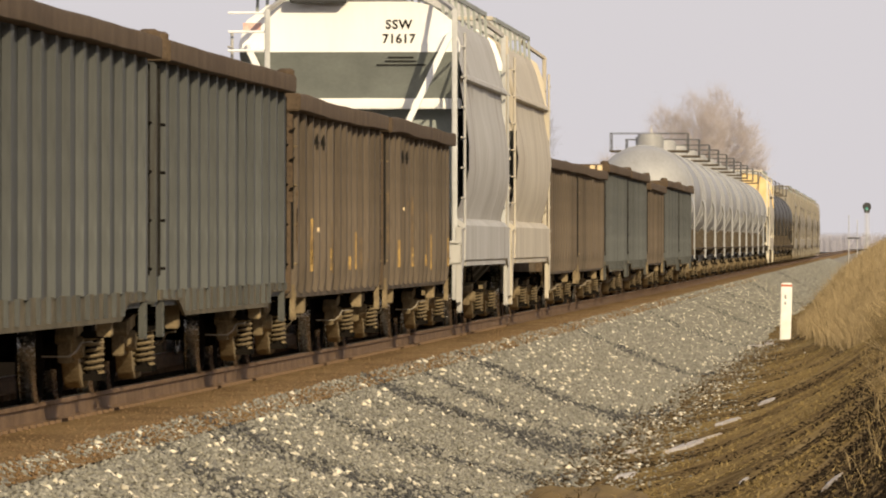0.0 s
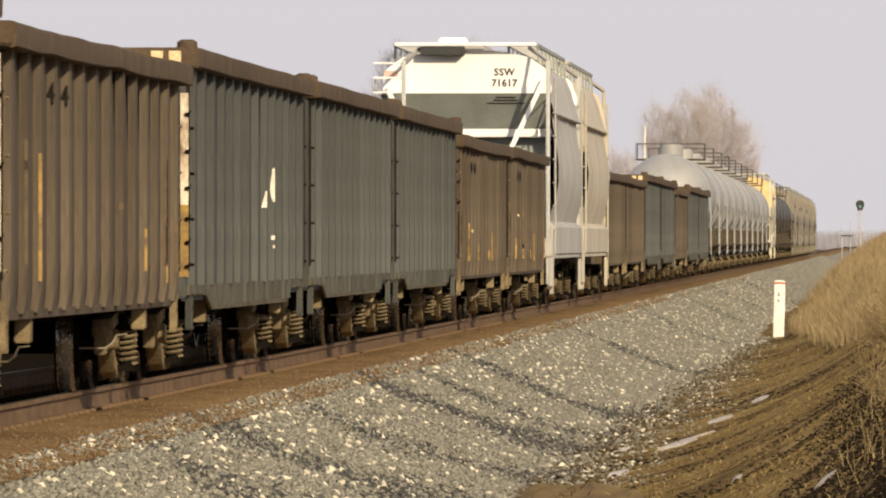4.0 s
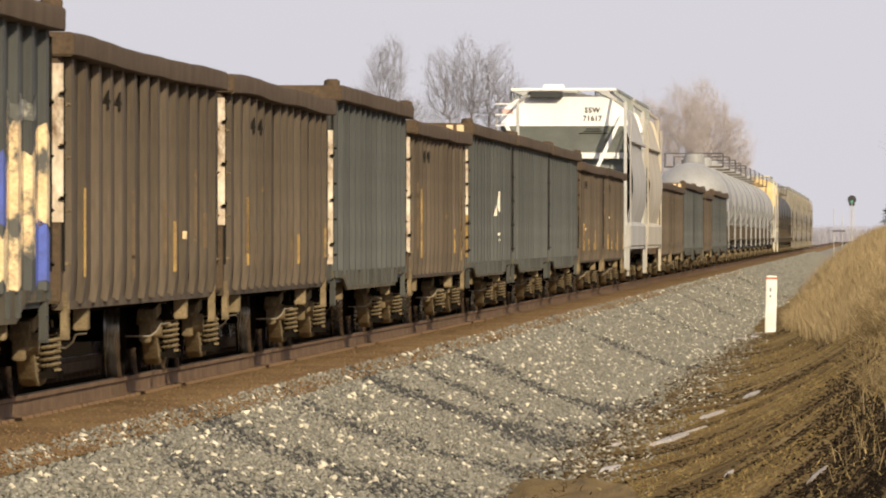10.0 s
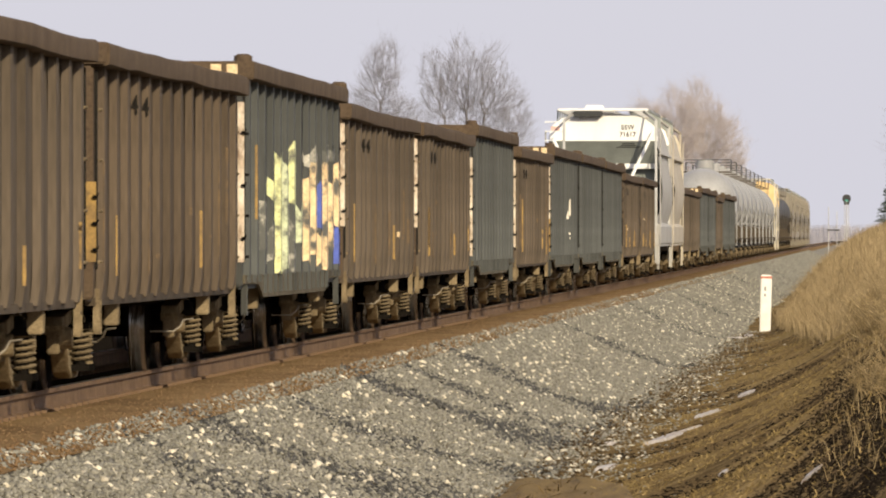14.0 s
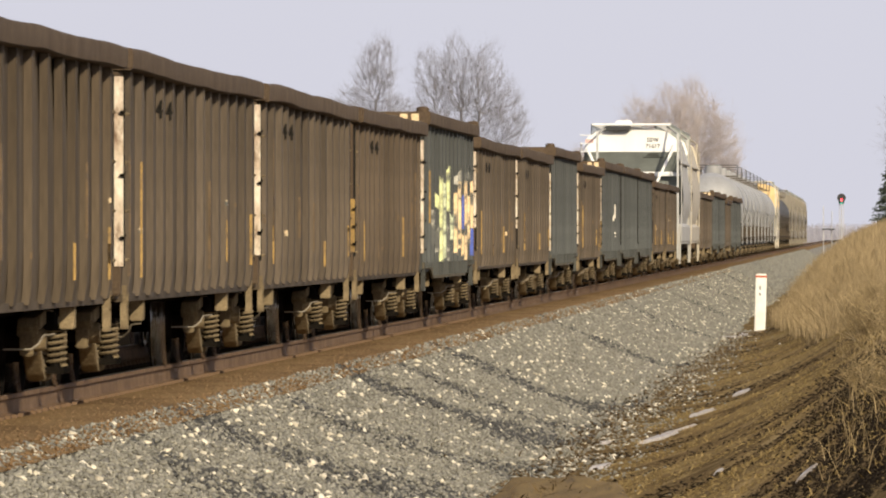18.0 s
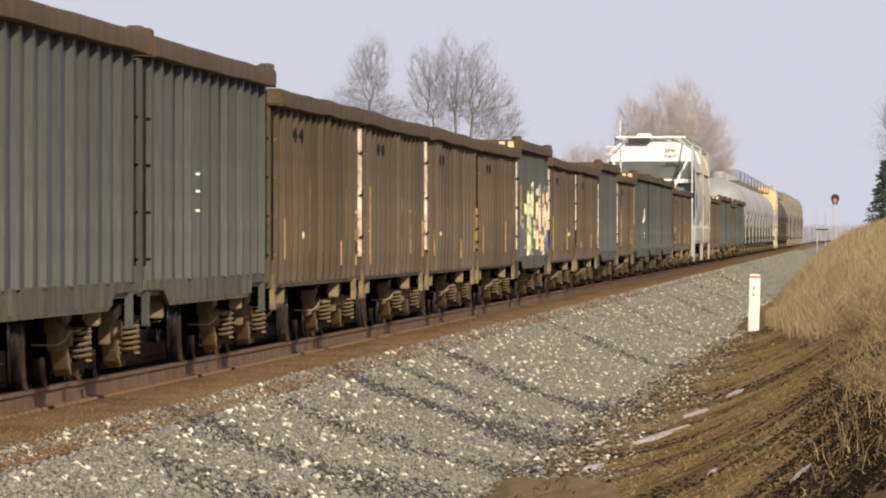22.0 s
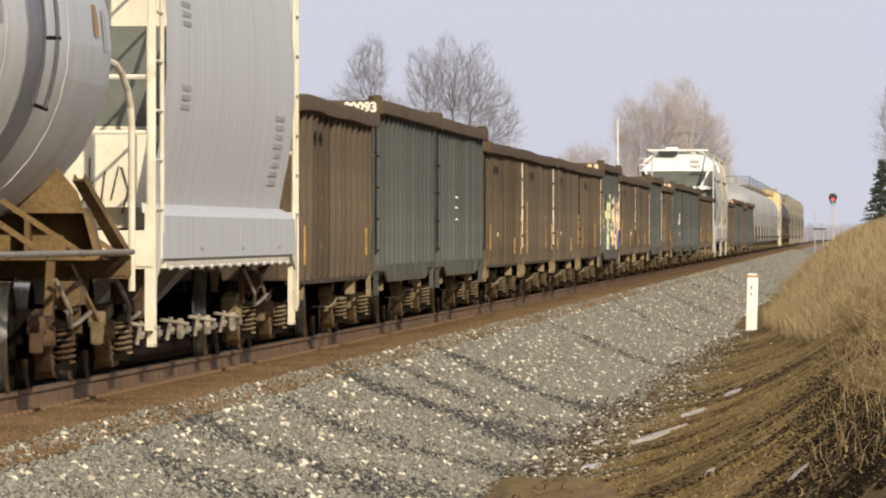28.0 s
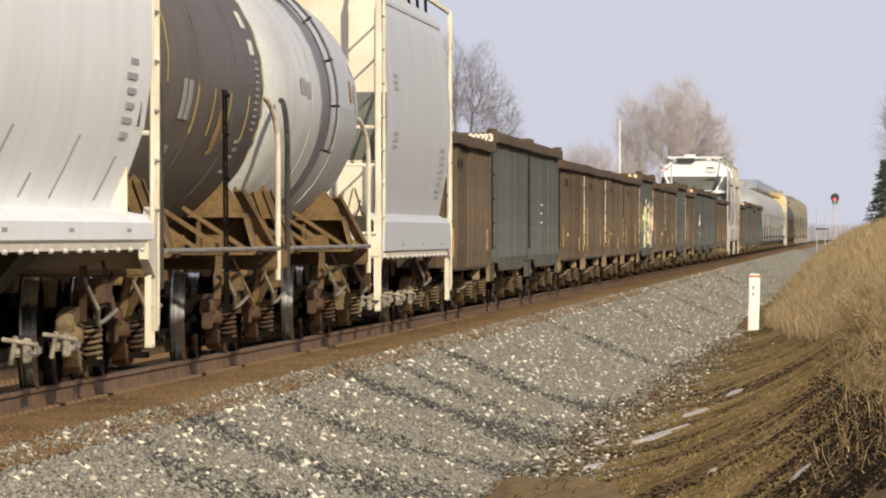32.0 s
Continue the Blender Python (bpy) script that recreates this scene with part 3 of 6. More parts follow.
scatter("leaf_litter", 70000, on_ruts(0.06, 2, -2.7, 0.45, 56, 260), (0.006, 0.018), LITTER, "dead leaves and straw bits on the muddy ridges", "litter", 6, 0.3)


def mud_flat():
    """Smooth mud in the bottom of the ditch."""
    rows = []
    for i in range(60):
        y = 58 + i * 0.62
        a = -3.52
        b = -2.0 - 0.075 * max(0, y - 88) + 0.1 * math.sin(y * 0.23 + 1) + 0.07 * math.sin(y * 0.7)
        b = max(a + 0.05, b)
        row = []
        for j in range(9):
            x = a + (b - a) * j / 8
            row.append((x, y, -1.155 + 0.10 * max(0.0, x + 2.95) ** 2 + 0.02 * noise.noise((x * 5, y * 0.3, 8)) + 0.012 * math.sin(x * 14 + y * 0.1) - (0.1 if j in (0, 8) else 0)))
        rows.append(row + [(b, y, -1.45), (a, y, -1.45)])
    bm = bmesh.new()
    loft(bm, rows)
    return tagged(new("mud_flat", mesh_of(bm, "mud_flat", MUD, True)), "smooth tan mud in the bottom of the ditch", "mud", kind="structure")


mud_flat()


def dark_corner(rng, n):
    y = along(rng, n, 56, 125)
    x = 0.32 + 0.40 * rng.normal(0, 1, n)
    z = np.array([ground_z(a, b) for a, b in zip(x, y)])
    return np.stack([x, y, z], -1)


scatter("dark_clods", 36000, dark_corner, (0.008, 0.026), SOIL_AND_SHADE, "black soil clods on the slope", "clods", 7)


# rails
def rail(x, name):
    prof = [(-0.075, -0.18), (0.075, -0.18), (0.075, -0.165), (0.012, -0.145), (0.010, -0.045), (0.036, -0.035), (0.036, -0.004), (0.028, 0.0),
            (-0.028, 0.0), (-0.036, -0.004), (-0.036, -0.035), (-0.010, -0.045), (-0.012, -0.145), (-0.075, -0.165)]
    bm = bmesh.new()
    loft(bm, [[(x + a, y, z) for a, z in prof] for y in [-40 + 40 * i for i in range(50)]])
    me = mesh_of(bm, name, RAIL_RUST)
    me.materials.append(RAIL_TOP)
    for p in me.polygons:
        if p.normal.z > 0.9 and p.center.z > -0.003:
            p.material_index = 1
    return tagged(new(name, me), "rusty brown steel rail with a worn bright head", "rail", "rails of the track", "structure")


rail(TRACK + 0.755, "rail")
rail(TRACK - 0.755, "rail")
track = thing("track", "timber sleepers bedded in brown ballast under the rails", "track", kind="structure")
bm = bmesh.new()
box(bm, -1.3, 1.3, -0.115, 0.115, -0.18, 0.0)
tie_mesh = mesh_of(bm, "sleeper", TIE_WOOD)
bm = bmesh.new()
box(bm, -0.17, 0.17, -0.09, 0.09, 0, 0.012)
for sx in (-0.1, 0.1):
    box(bm, sx - 0.018, sx + 0.018, -0.05, -0.02, 0.012, 0.045)
    box(bm, sx - 0.018, sx + 0.018, 0.02, 0.05, 0.012, 0.045)
plate_mesh = mesh_of(bm, "tie_plate", RAIL_RUST)
for i in range(190):
    y = 56 + 0.56 * i + random.uniform(-0.03, 0.03)
    ob = part("sleeper", tie_mesh, TIE_WOOD, track)
    ob.matrix_basis = pose(TRACK + random.uniform(-0.03, 0.03), y, -0.192, 0, 0, random.uniform(-0.6, 0.6))
    for s in (-0.755, 0.755):
        pl = part("tie_plate", plate_mesh, RAIL_RUST, track)
        pl.matrix_basis = pose(TRACK + s, y, -0.192)
rng = np.random.default_rng(9)
bm = bmesh.new()
for i in range(420):
    y = 56 + 0.56 * (190 + i)
    box(bm, TRACK - 1.3, TRACK + 1.3, y - 0.115, y + 0.115, -0.36, -0.192)
tagged(part("far_sleepers", bm, TIE_WOOD, track), kind="stuff")


# ---- the train: parts that all cars share ----
HALF = 8.2             # half the length of a car's body
CAR = {}


def wheel_mesh():
    """A wheelset: two flanged wheels on an axle along x."""
    bm = bmesh.new()
    prof = [(0.055, 0.10), (0.10, 0.10), (0.09, 0.16), (0.03, 0.20), (0.03, 0.36), (0.065, 0.38), (0.065, 0.42), (-0.055, 0.425), (-0.065, 0.45), (-0.085, 0.45), (-0.085, 0.38), (-0.02, 0.36), (-0.02, 0.20), (-0.06, 0.16), (-0.06, 0.10)]
    for s in (-1, 1):
        rings = []
        for i in range(28):
            a = i * math.tau / 28
            rings.append([(s * (0.755 + x), r * math.cos(a), r * math.sin(a)) for x, r in prof])
        rings.append(rings[0])
        rows = [[bm.verts.new(p) for p in r] for r in rings[:-1]]
        rows.append(rows[0])
        for a, b in zip(rows, rows[1:]):
            for i in range(len(prof) - 1):
                bm.faces.new((a[i], a[i + 1], b[i + 1], b[i]))
    rod(bm, (-1.05, 0, 0), (1.05, 0, 0), 0.075, 12)
    for s in (-1, 1):
        for i in range(4):
            a = i * math.tau / 4
            rod(bm, (s * 0.81, 0.26 * math.cos(a), 0.26 * math.sin(a)), (s * 0.79, 0.26 * math.cos(a), 0.26 * math.sin(a)), 0.035, 8)
    me = mesh_of(bm, "wheelset", WHEEL_STEEL, True)
    me.materials.append(TREAD)
    for p in me.polygons:
        r = math.hypot(p.center.y, p.center.z)
        if 0.41 < r < 0.44:
            p.material_index = 1
    return me


def side_frame_mesh(mat):
    """Cast side frame with its window, pedestal jaws and bearing caps, in the plane x = 0."""
    bm = bmesh.new()
    for s in (-1, 1):
        slab(bm, [(s * y, z) for y, z in ((0.0, 0.62), (0.34, 0.63), (0.70, 0.60), (1.04, 0.58), (1.10, 0.50), (1.08, 0.44), (0.86, 0.46), (0.62, 0.50), (0.32, 0.53), (0.0, 0.53))], -0.07, 0.07)
        slab(bm, [(s * y, z) for y, z in ((0.27, 0.53), (0.36, 0.53), (0.36, 0.18), (0.27, 0.18))], -0.065, -0.045)
        slab(bm, [(s * y, z) for y, z in ((0.0, 0.22), (0.27, 0.22), (0.42, 0.26), (0.72, 0.46), (0.84, 0.46), (0.50, 0.17), (0.32, 0.11), (0.0, 0.10))], -0.06, 0.07)
        slab(bm, [(s * y, z) for y, z in ((1.02, 0.46), (1.10, 0.46), (1.10, 0.30), (1.03, 0.30))], -0.05, 0.05)
        slab(bm, [(s * y, z) for y, z in ((0.70, 0.46), (0.77, 0.46), (0.77, 0.30), (0.71, 0.30))], -0.05, 0.05)
        rod(bm, (0.02, s * 0.90, 0.42), (0.13, s * 0.90, 0.42), 0.085, 12)
        box(bm, -0.08, 0.08, s * 0.90 - 0.10, s * 0.90 + 0.10, 0.44, 0.53)
    bmesh.ops.bevel(bm, geom=list(bm.edges), offset=0.016, segments=2, affect="EDGES", clamp_overlap=True)
    return mesh_of(bm, "side_frame", mat, True)


def spring_mesh(mat):
    """A coil spring, drawn as its stacked turns."""
    bm = bmesh.new()
    n = 64
    r, w, turns = 0.062, 0.0125, 6.0
    rings = []
    for i in range(n + 1):
        a = i / n * turns * math.tau
        z = 0.22 + 0.27 * i / n
        c = Vector((math.cos(a), math.sin(a), 0))
        rings.append([tuple(c * (r + w * math.cos(b)) + Vector((0, 0, z + w * math.sin(b)))) for b in (0, math.pi / 2, math.pi, math.pi * 1.5)])
    loft(bm, rings)
    return mesh_of(bm, "spring", mat)


WHEEL = wheel_mesh()
FRAMES = {m.name: side_frame_mesh(m) for m in (TRUCK_STEEL, RED_TRUCK)}
SPRINGS = {m.name: spring_mesh(m) for m in (TRUCK_STEEL, RED_TRUCK)}


def truck(car, y, mat):
    """A two-axle truck under a car: bolster, side frames, springs, wheelsets."""
    bm = bmesh.new()
    box(bm, -1.15, 1.15, -0.20, 0.20, 0.45, 0.62, 0.02)
    box(bm, -0.35, 0.35, -0.25, 0.25, 0.62, 0.80, 0.02)
    for s in (-1, 1):
        box(bm, s * 1.08 - 0.14, s * 1.08 + 0.14, -0.25, 0.25, 0.48, 0.53)
        box(bm, s * 1.08 - 0.15, s * 1.08 + 0.15, -0.27, 0.27, 0.16, 0.21)
        for a in (1.02, 1.15):
            for b in (-0.17, 0.0, 0.17):
                rod(bm, (s * a, b, 0.21), (s * a, b, 0.48), 0.043, 8)
    for s in (-1, 1):
        bar(bm, (-0.8, s * 0.42, 0.36), (0.8, s * 0.42, 0.36), 0.07, 0.12)
        box(bm, -0.86, -0.66, s * 0.44 - 0.04, s * 0.44 + 0.04, 0.24, 0.50)
        box(bm, 0.66, 0.86, s * 0.44 - 0.04, s * 0.44 + 0.04, 0.24, 0.50)
    # Bolster and brake beams take the steel with the shade coloured in.
    tr = part("truck", bm, DARK_STEEL, car)
    tr.matrix_basis = pose(0, y, 0)
    for s in (-1, 1):
        ob = part("side_frame", FRAMES[mat.name], mat, tr)
        ob.matrix_basis = pose(s * 1.02, 0, 0, 0, 0, 0 if s > 0 else 180)
        for a in (0.0, 0.13):
            for b in (-0.17, 0.0, 0.17):
                sp = part("spring", SPRINGS[mat.name], mat, tr)
                sp.matrix_basis = pose(s * (1.02 + a), b, 0)
        ws = part("wheelset", WHEEL, WHEEL_STEEL, tr)
        ws.matrix_basis = pose(0, s * 0.89, 0.42)
    return tr


def coupler(car, s, half=HALF):
    bm = bmesh.new()
    box(bm, -0.10, 0.10, s * half, s * (half + 0.32), 0.72, 0.95, 0.02)
    box(bm, -0.17, 0.17, s * (half + 0.28), s * (half + 0.46), 0.68, 0.98, 0.03)
    rod(bm, (0.3, s * (half + 0.1), 0.7), (0.35, s * (half + 0.35), 0.42), 0.03, 8)
    return part("coupler", bm, DARK_STEEL, car)


def stirrup(car, x, y, mat, z1=0.85, z0=0.38, w=0.26):
    """A step that hangs below the corner of a car."""
    bm = bmesh.new()
    for a in (-w / 2, w / 2):
        bar(bm, (x, y + a, z1), (x, y + a, z0), 0.05, 0.02)
    bar(bm, (x, y - w / 2, z0), (x, y + w / 2, z0), 0.055, 0.025)
    bar(bm, (x, y - w / 2, (z0 + z1) / 2), (x, y + w / 2, (z0 + z1) / 2), 0.05, 0.02)
    return part("step", bm, mat, car)


def grab(car, x, y, z, mat, w=0.42, across=False, out=0.07):
    """One grab iron or ladder rung, on the side or across the end."""
    bm = bmesh.new()
    if across:
        pts = [(x - w / 2, y, z), (x - w / 2, y - out, z), (x + w / 2, y - out, z), (x + w / 2, y, z)]
    else:
        o = math.copysign(out, x)
        pts = [(x, y - w / 2, z), (x + o, y - w / 2, z), (x + o, y + w / 2, z), (x, y + w / 2, z)]
    for a, b in zip(pts, pts[1:]):
        rod(bm, a, b, 0.014, 6)
    return part("grab_iron", bm, mat, car)


WRITTEN = {}


def lettering(car, text, size, m, mat, name="lettering", gap=1.0, weight=0.0):
    """Painted characters as a thin mesh on the car."""
    key = (text, size, gap, weight, mat.name)
    if key in WRITTEN:
        ob = part(name, WRITTEN[key], mat, car)
        ob.matrix_basis = m
        return ob
    cu = bpy.data.curves.new("t", "FONT")
    cu.body, cu.size, cu.align_x, cu.extrude, cu.resolution_u, cu.space_character, cu.offset = text, size, "CENTER", 0.002, 3, gap, weight
    tmp = new("t", cu)
    me = bpy.data.meshes.new_from_object(tmp.evaluated_get(bpy.context.evaluated_depsgraph_get()))
    bpy.data.objects.remove(tmp)
    bpy.data.curves.remove(cu)
    me.materials.clear()
    me.materials.append(mat)
    WRITTEN[key] = me
    ob = part(name, me, mat, car)
    ob.matrix_basis = m
    return ob


END = pose(0, 0, 0, 90, 0, 0)        # writing that faces -y


def patch(car, y, z, w, h, mat, x=1.487, name="painted_mark"):
    """A flat painted mark on the near side."""
    bm = bmesh.new()
    box(bm, x - 0.002, x + 0.002, y - w / 2, y + w / 2, z - h / 2, z + h / 2)
    return part(name, bm, mat, car)


def rigging(car, y, mat, seed):
    """Levers, hangers and an air cylinder beside a truck."""
    r = random.Random(seed)
    for k in (-1, 1):
        for j in range(3):
            bm = bmesh.new()
            a = y + r.uniform(-1.3, 1.3)
            bar(bm, (k * r.uniform(1.12, 1.34), a, r.uniform(0.85, 1.0)), (k * r.uniform(1.05, 1.34), a + r.uniform(-0.4, 0.4), r.uniform(0.42, 0.6)), r.uniform(0.05, 0.1), 0.03)
            part("brake_hanger", bm, mat, car)
        bm = bmesh.new()
        pts = [(1.2, -1.5, 0.86), (1.3, -1.3, 0.62), (1.28, -1.1, 0.5), (1.3, -0.7, 0.52), (1.33, 0.2, 0.6)]
        for p, q in zip(pts, pts[1:]):
            rod(bm, (k * p[0], y + p[1], p[2]), (k * q[0], y + q[1], q[2]), 0.018, 6)
        part("brake_rod", bm, WORN_ROD, car)
        bm = bmesh.new()
        box(bm, k * 1.18 - 0.11, k * 1.18 + 0.11, y - 0.32, y + 0.32, 0.62, 0.84, 0.04)
        rod(bm, (k * 1.24, y - 0.34, 0.72), (k * 1.24, y - 0.44, 0.72), 0.07, 12)
        part("truck_bolster_end", bm, mat, car)


def bulge(v, y):
    """How far a dented side stands out along the car."""
    return 0.05 * max(0.0, noise.noise((v * 3.7, y * 0.24, 1)) + 0.2) * max(0.0, math.cos(y / HALF * math.pi / 2)) ** 0.5


def gondola(kind, v=0):
    """A mill gondola, body ends at y = -HALF and HALF: tub, ribs, rims, ends, ladders, trucks."""
    brown = kind == "brown"
    paint = BROWN_PAINT if brown else GREY_PAINT
    top = 2.655 if brown else 2.82
    low = 0.70
    car = thing("gondola", "", "gondola car")
    bend = 1.0 if brown else 0.4
    steps = [-HALF + 2 * HALF * i / 48 for i in range(49)]
    # tub: floor, side sheets and end sheets
    bm = bmesh.new()
    t = 0.02
    xs = 1.385
    tuck = 0.02 if brown else 0.0
    for s in (-1, 1):
        slab_pts = [(xs, top - 0.12), (xs, 1.9), (xs, 1.05), (xs - tuck, low), (xs - tuck - t, low), (xs - t, 1.05), (xs - t, 1.9), (xs - t, top - 0.12)]
        loft(bm, [[(s * (x + bend * bulge(v, y) * (z < 2)), y, z) for x, z in slab_pts] for y in steps])
        box(bm, -xs + t, xs - t, s * HALF - 0.02, s * HALF + 0.02, 0.95, top - 0.10)
    box(bm, -xs + t, xs - t, -HALF + 0.02, HALF - 0.02, 1.02, 1.06)
    part("body", bm, paint, car)
    # ribs
    n = 14
    for s in (-1, 1):
        bm = bmesh.new()
        prof = [(0.0, -0.135), (0.058, -0.110), (0.058, 0.110), (0.0, 0.135)]
        if brown:
            rings = [[(s * (xs - tuck + d * 0.9), w, low + 0.01) for d, w in prof], [(s * (xs - tuck * 0.3 + d), w, low + 0.14) for d, w in prof], [(s * (xs + d), w, 1.0) for d, w in prof],
                     [(s * (xs + d), w, top - 0.18) for d, w in prof]]
        else:
            rings = [[(s * (xs + d), w, low + 0.12) for d, w in prof], [(s * (xs + d), w, top - 0.18) for d, w in prof]]
        loft(bm, rings)
        rib = mesh_of(bm, "rib", paint)
        for i in range(n):
            ob = part("rib", rib, paint, car)
            y = -HALF + 0.62 + i * (2 * HALF - 1.24) / (n - 1)
            ob.matrix_basis = pose(s * bend * bulge(v, y), y, 0)
    # rims
    for s in (-1, 1):
        bm = bmesh.new()
        pts = [(-0.06, -0.175), (0.115, -0.175), (0.132, -0.165), (0.135, -0.03), (0.118, -0.006), (0.09, 0.0), (-0.06, 0.0)]
        rings = []
        for y in steps:
            up = bend * (0.04 * noise.noise((v * 5.1, y * 0.22, 2 + s)) + 0.008 * noise.noise((v * 2.3, y * 0.7, 5 + s)) - 0.01)
            out = bend * 0.025 * noise.noise((v * 4.3, y * 0.35, 9 + s))
            thin = bend * 0.012 * noise.noise((v * 1.9, y * 0.5, 3))
            rings.append([(s * (xs + a + out), y, top + b + up + thin * (b < -0.1)) for a, b in pts])
        loft(bm, rings)
        part("rim", bm, CHORD_RUST, car, smooth=True)
        bm = bmesh.new()
        box(bm, -xs - 0.12, xs + 0.12, s * (HALF + 0.004), s * (HALF + 0.08), top - 0.175, top - 0.012, 0.015)
        part("end_rim", bm, CHORD_RUST, car)
    # ends: corner posts, corrugated end ribs, cap knobs
    for s in (-1, 1):
        for k in (-1, 1):
            bm = bmesh.new()
            box(bm, k * (xs - 0.06) - 0.07, k * (xs - 0.06) + 0.08, s * (HALF - 0.14), s * (HALF + 0.05), low + 0.02, top - 0.19, 0.015)
            part("corner_post", bm, CHORD_RUST if brown else paint, car)
            if not brown:
                bm = bmesh.new()
                rod(bm, (k * (xs + 0.03), s * (HALF - 0.03), top - 0.02), (k * (xs + 0.03), s * (HALF - 0.03), top + 0.035), 0.085, 14)
                rod(bm, (k * (xs + 0.03), s * (HALF - 0.03), top + 0.035), (k * (xs + 0.03), s * (HALF - 0.03), top + 0.055), 0.085, 14, 0.05)
                part("corner_cap", bm, CHORD_RUST, car)
        for z in (1.25, 1.6, 1.95, 2.3):
            bm = bmesh.new()
            loft(bm, [[(x, s * (HALF + 0.02), z - 0.11), (x, s * (HALF + 0.09), z - 0.04), (x, s * (HALF + 0.09), z + 0.04), (x, s * (HALF + 0.02), z + 0.11)] for x in (-xs + 0.1, xs - 0.1)])
            part("end_rib", bm, paint, car)
        bm = bmesh.new()
        box(bm, -1.35, 1.35, s * (HALF - 0.25), s * (HALF + 0.04), 0.72, 0.98, 0.015)
        part("end_sill", bm, paint, car)
        coupler(car, s)
    # side sill with its row of gussets
    for s in (-1, 1):
        bm = bmesh.new()
        if brown:
            box(bm, s * (xs - tuck) - 0.05, s * (xs - tuck) + 0.03, -HALF + 0.3, HALF - 0.3, low - 0.03, low + 0.03)
        else:
            slab(bm, [(-HALF + 0.1, low + 0.13), (-HALF + 0.1, low + 0.05), (-HALF + 2.2, low + 0.04), (-HALF + 2.9, low - 0.09), (HALF - 2.9, low - 0.09), (HALF - 2.2, low + 0.04), (HALF - 0.1, low + 0.05), (HALF - 0.1, low + 0.13)], s * (xs + 0.04), s * (xs + 0.012))
            for i in range(20 if s > 0 else 0):
                y = -HALF + 0.5 + i * (2 * HALF - 1) / 19
                tooth = bmesh.new()
                box(tooth, s * (xs + 0.055) - 0.016, s * (xs + 0.055) + 0.016, y - 0.025, y + 0.025, low - (0.05 if abs(y) < HALF - 2.9 else -0.06), low + 0.13)
                part("gusset", tooth, paint, car)
        part("side_sill", bm, paint if brown else DUSTY_SILL, car)
    # centre sill, cross bearers, brake gear
    bm = bmesh.new()
    box(bm, -0.22, 0.22, -HALF, HALF, 0.70, 1.02)
    for y in (-3.2, -1.1, 1.1, 3.2):
        loft(bm, [[(-1.25, y + a, 1.02), (-1.25, y + a, 0.85), (-0.25, y + a, 0.66), (0.25, y + a, 0.66), (1.25, y + a, 0.85), (1.25, y + a, 1.02)] for a in (-0.06, 0.06)])
    part("underframe", bm, DARK_STEEL, car)
    bm = bmesh.new()
    rod(bm, (0.5, -1.9, 0.72), (0.5, -0.9, 0.72), 0.16, 14)
    rod(bm, (0.9, -7.0, 0.62), (0.9, 6.6, 0.62), 0.025, 6)
    part("brake_gear", bm, DARK_STEEL, car)
    for s in (-1, 1):
        bm = bmesh.new()
        pts = [(0.92, 4.2, 0.36), (1.12, 4.25, 0.36), (1.17, 4.3, 0.40), (1.20, 4.35, 0.46), (1.28, 4.4, 0.47)]
        for a, b in zip(pts, pts[1:]):
            rod(bm, (a[0], s * a[1], a[2]), (b[0], s * b[1], b[2]), 0.008, 6)
        part("release_rod", bm, WORN_ROD, car)
    for s in (-1, 1):
        truck(car, s * 6.1, TRUCK_STEEL)
        for k in (-1, 1):
            stirrup(car, k * 1.40, s * (HALF - 0.45), TRUCK_STEEL if brown else paint, 0.80, 0.47, 0.20)
            bm = bmesh.new()
            box(bm, k * 1.31 - 0.055, k * 1.31 + 0.055, s * 5.2 - 0.10, s * 5.2 + 0.10, 0.50, 0.86, 0.01)
            part("jacking_pad", bm, TRUCK_STEEL, car)
            # Black strip added as the line of shade beside the corner post.
            bm = bmesh.new()
            box(bm, k * (xs + 0.033) - 0.014, k * (xs + 0.033) + 0.012, s * (HALF - 0.10) - 0.012, s * (HALF - 0.10) + 0.012, 0.95, top - 0.22)
            part("corner_angle", bm, BLACK_MARK, car)
            for z in (1.0, 1.38, 1.76, 2.14):
                grab(car, k * (xs + 0.02), s * (HALF - 0.26), z, TRUCK_STEEL if brown else DARK_STEEL, 0.26, out=0.03)
    return car


HOPPER_SIDE = [(0.0, 4.50), (0.6, 4.47), (1.10, 4.37), (1.37, 4.17), (1.48, 3.85), (1.535, 3.42), (1.57, 2.95), (1.57, 2.50), (1.53, 2.05), (1.46, 1.70), (1.42, 1.48)]


def side_x(z):
    """Half the width of a hopper's barrel at height z."""
    for (x0, z0), (x1, z1) in zip(HOPPER_SIDE, HOPPER_SIDE[1:]):
        if z1 <= z <= z0:
            return x0 + (x1 - x0) * (z0 - z) / (z0 - z1)
    return 1.42


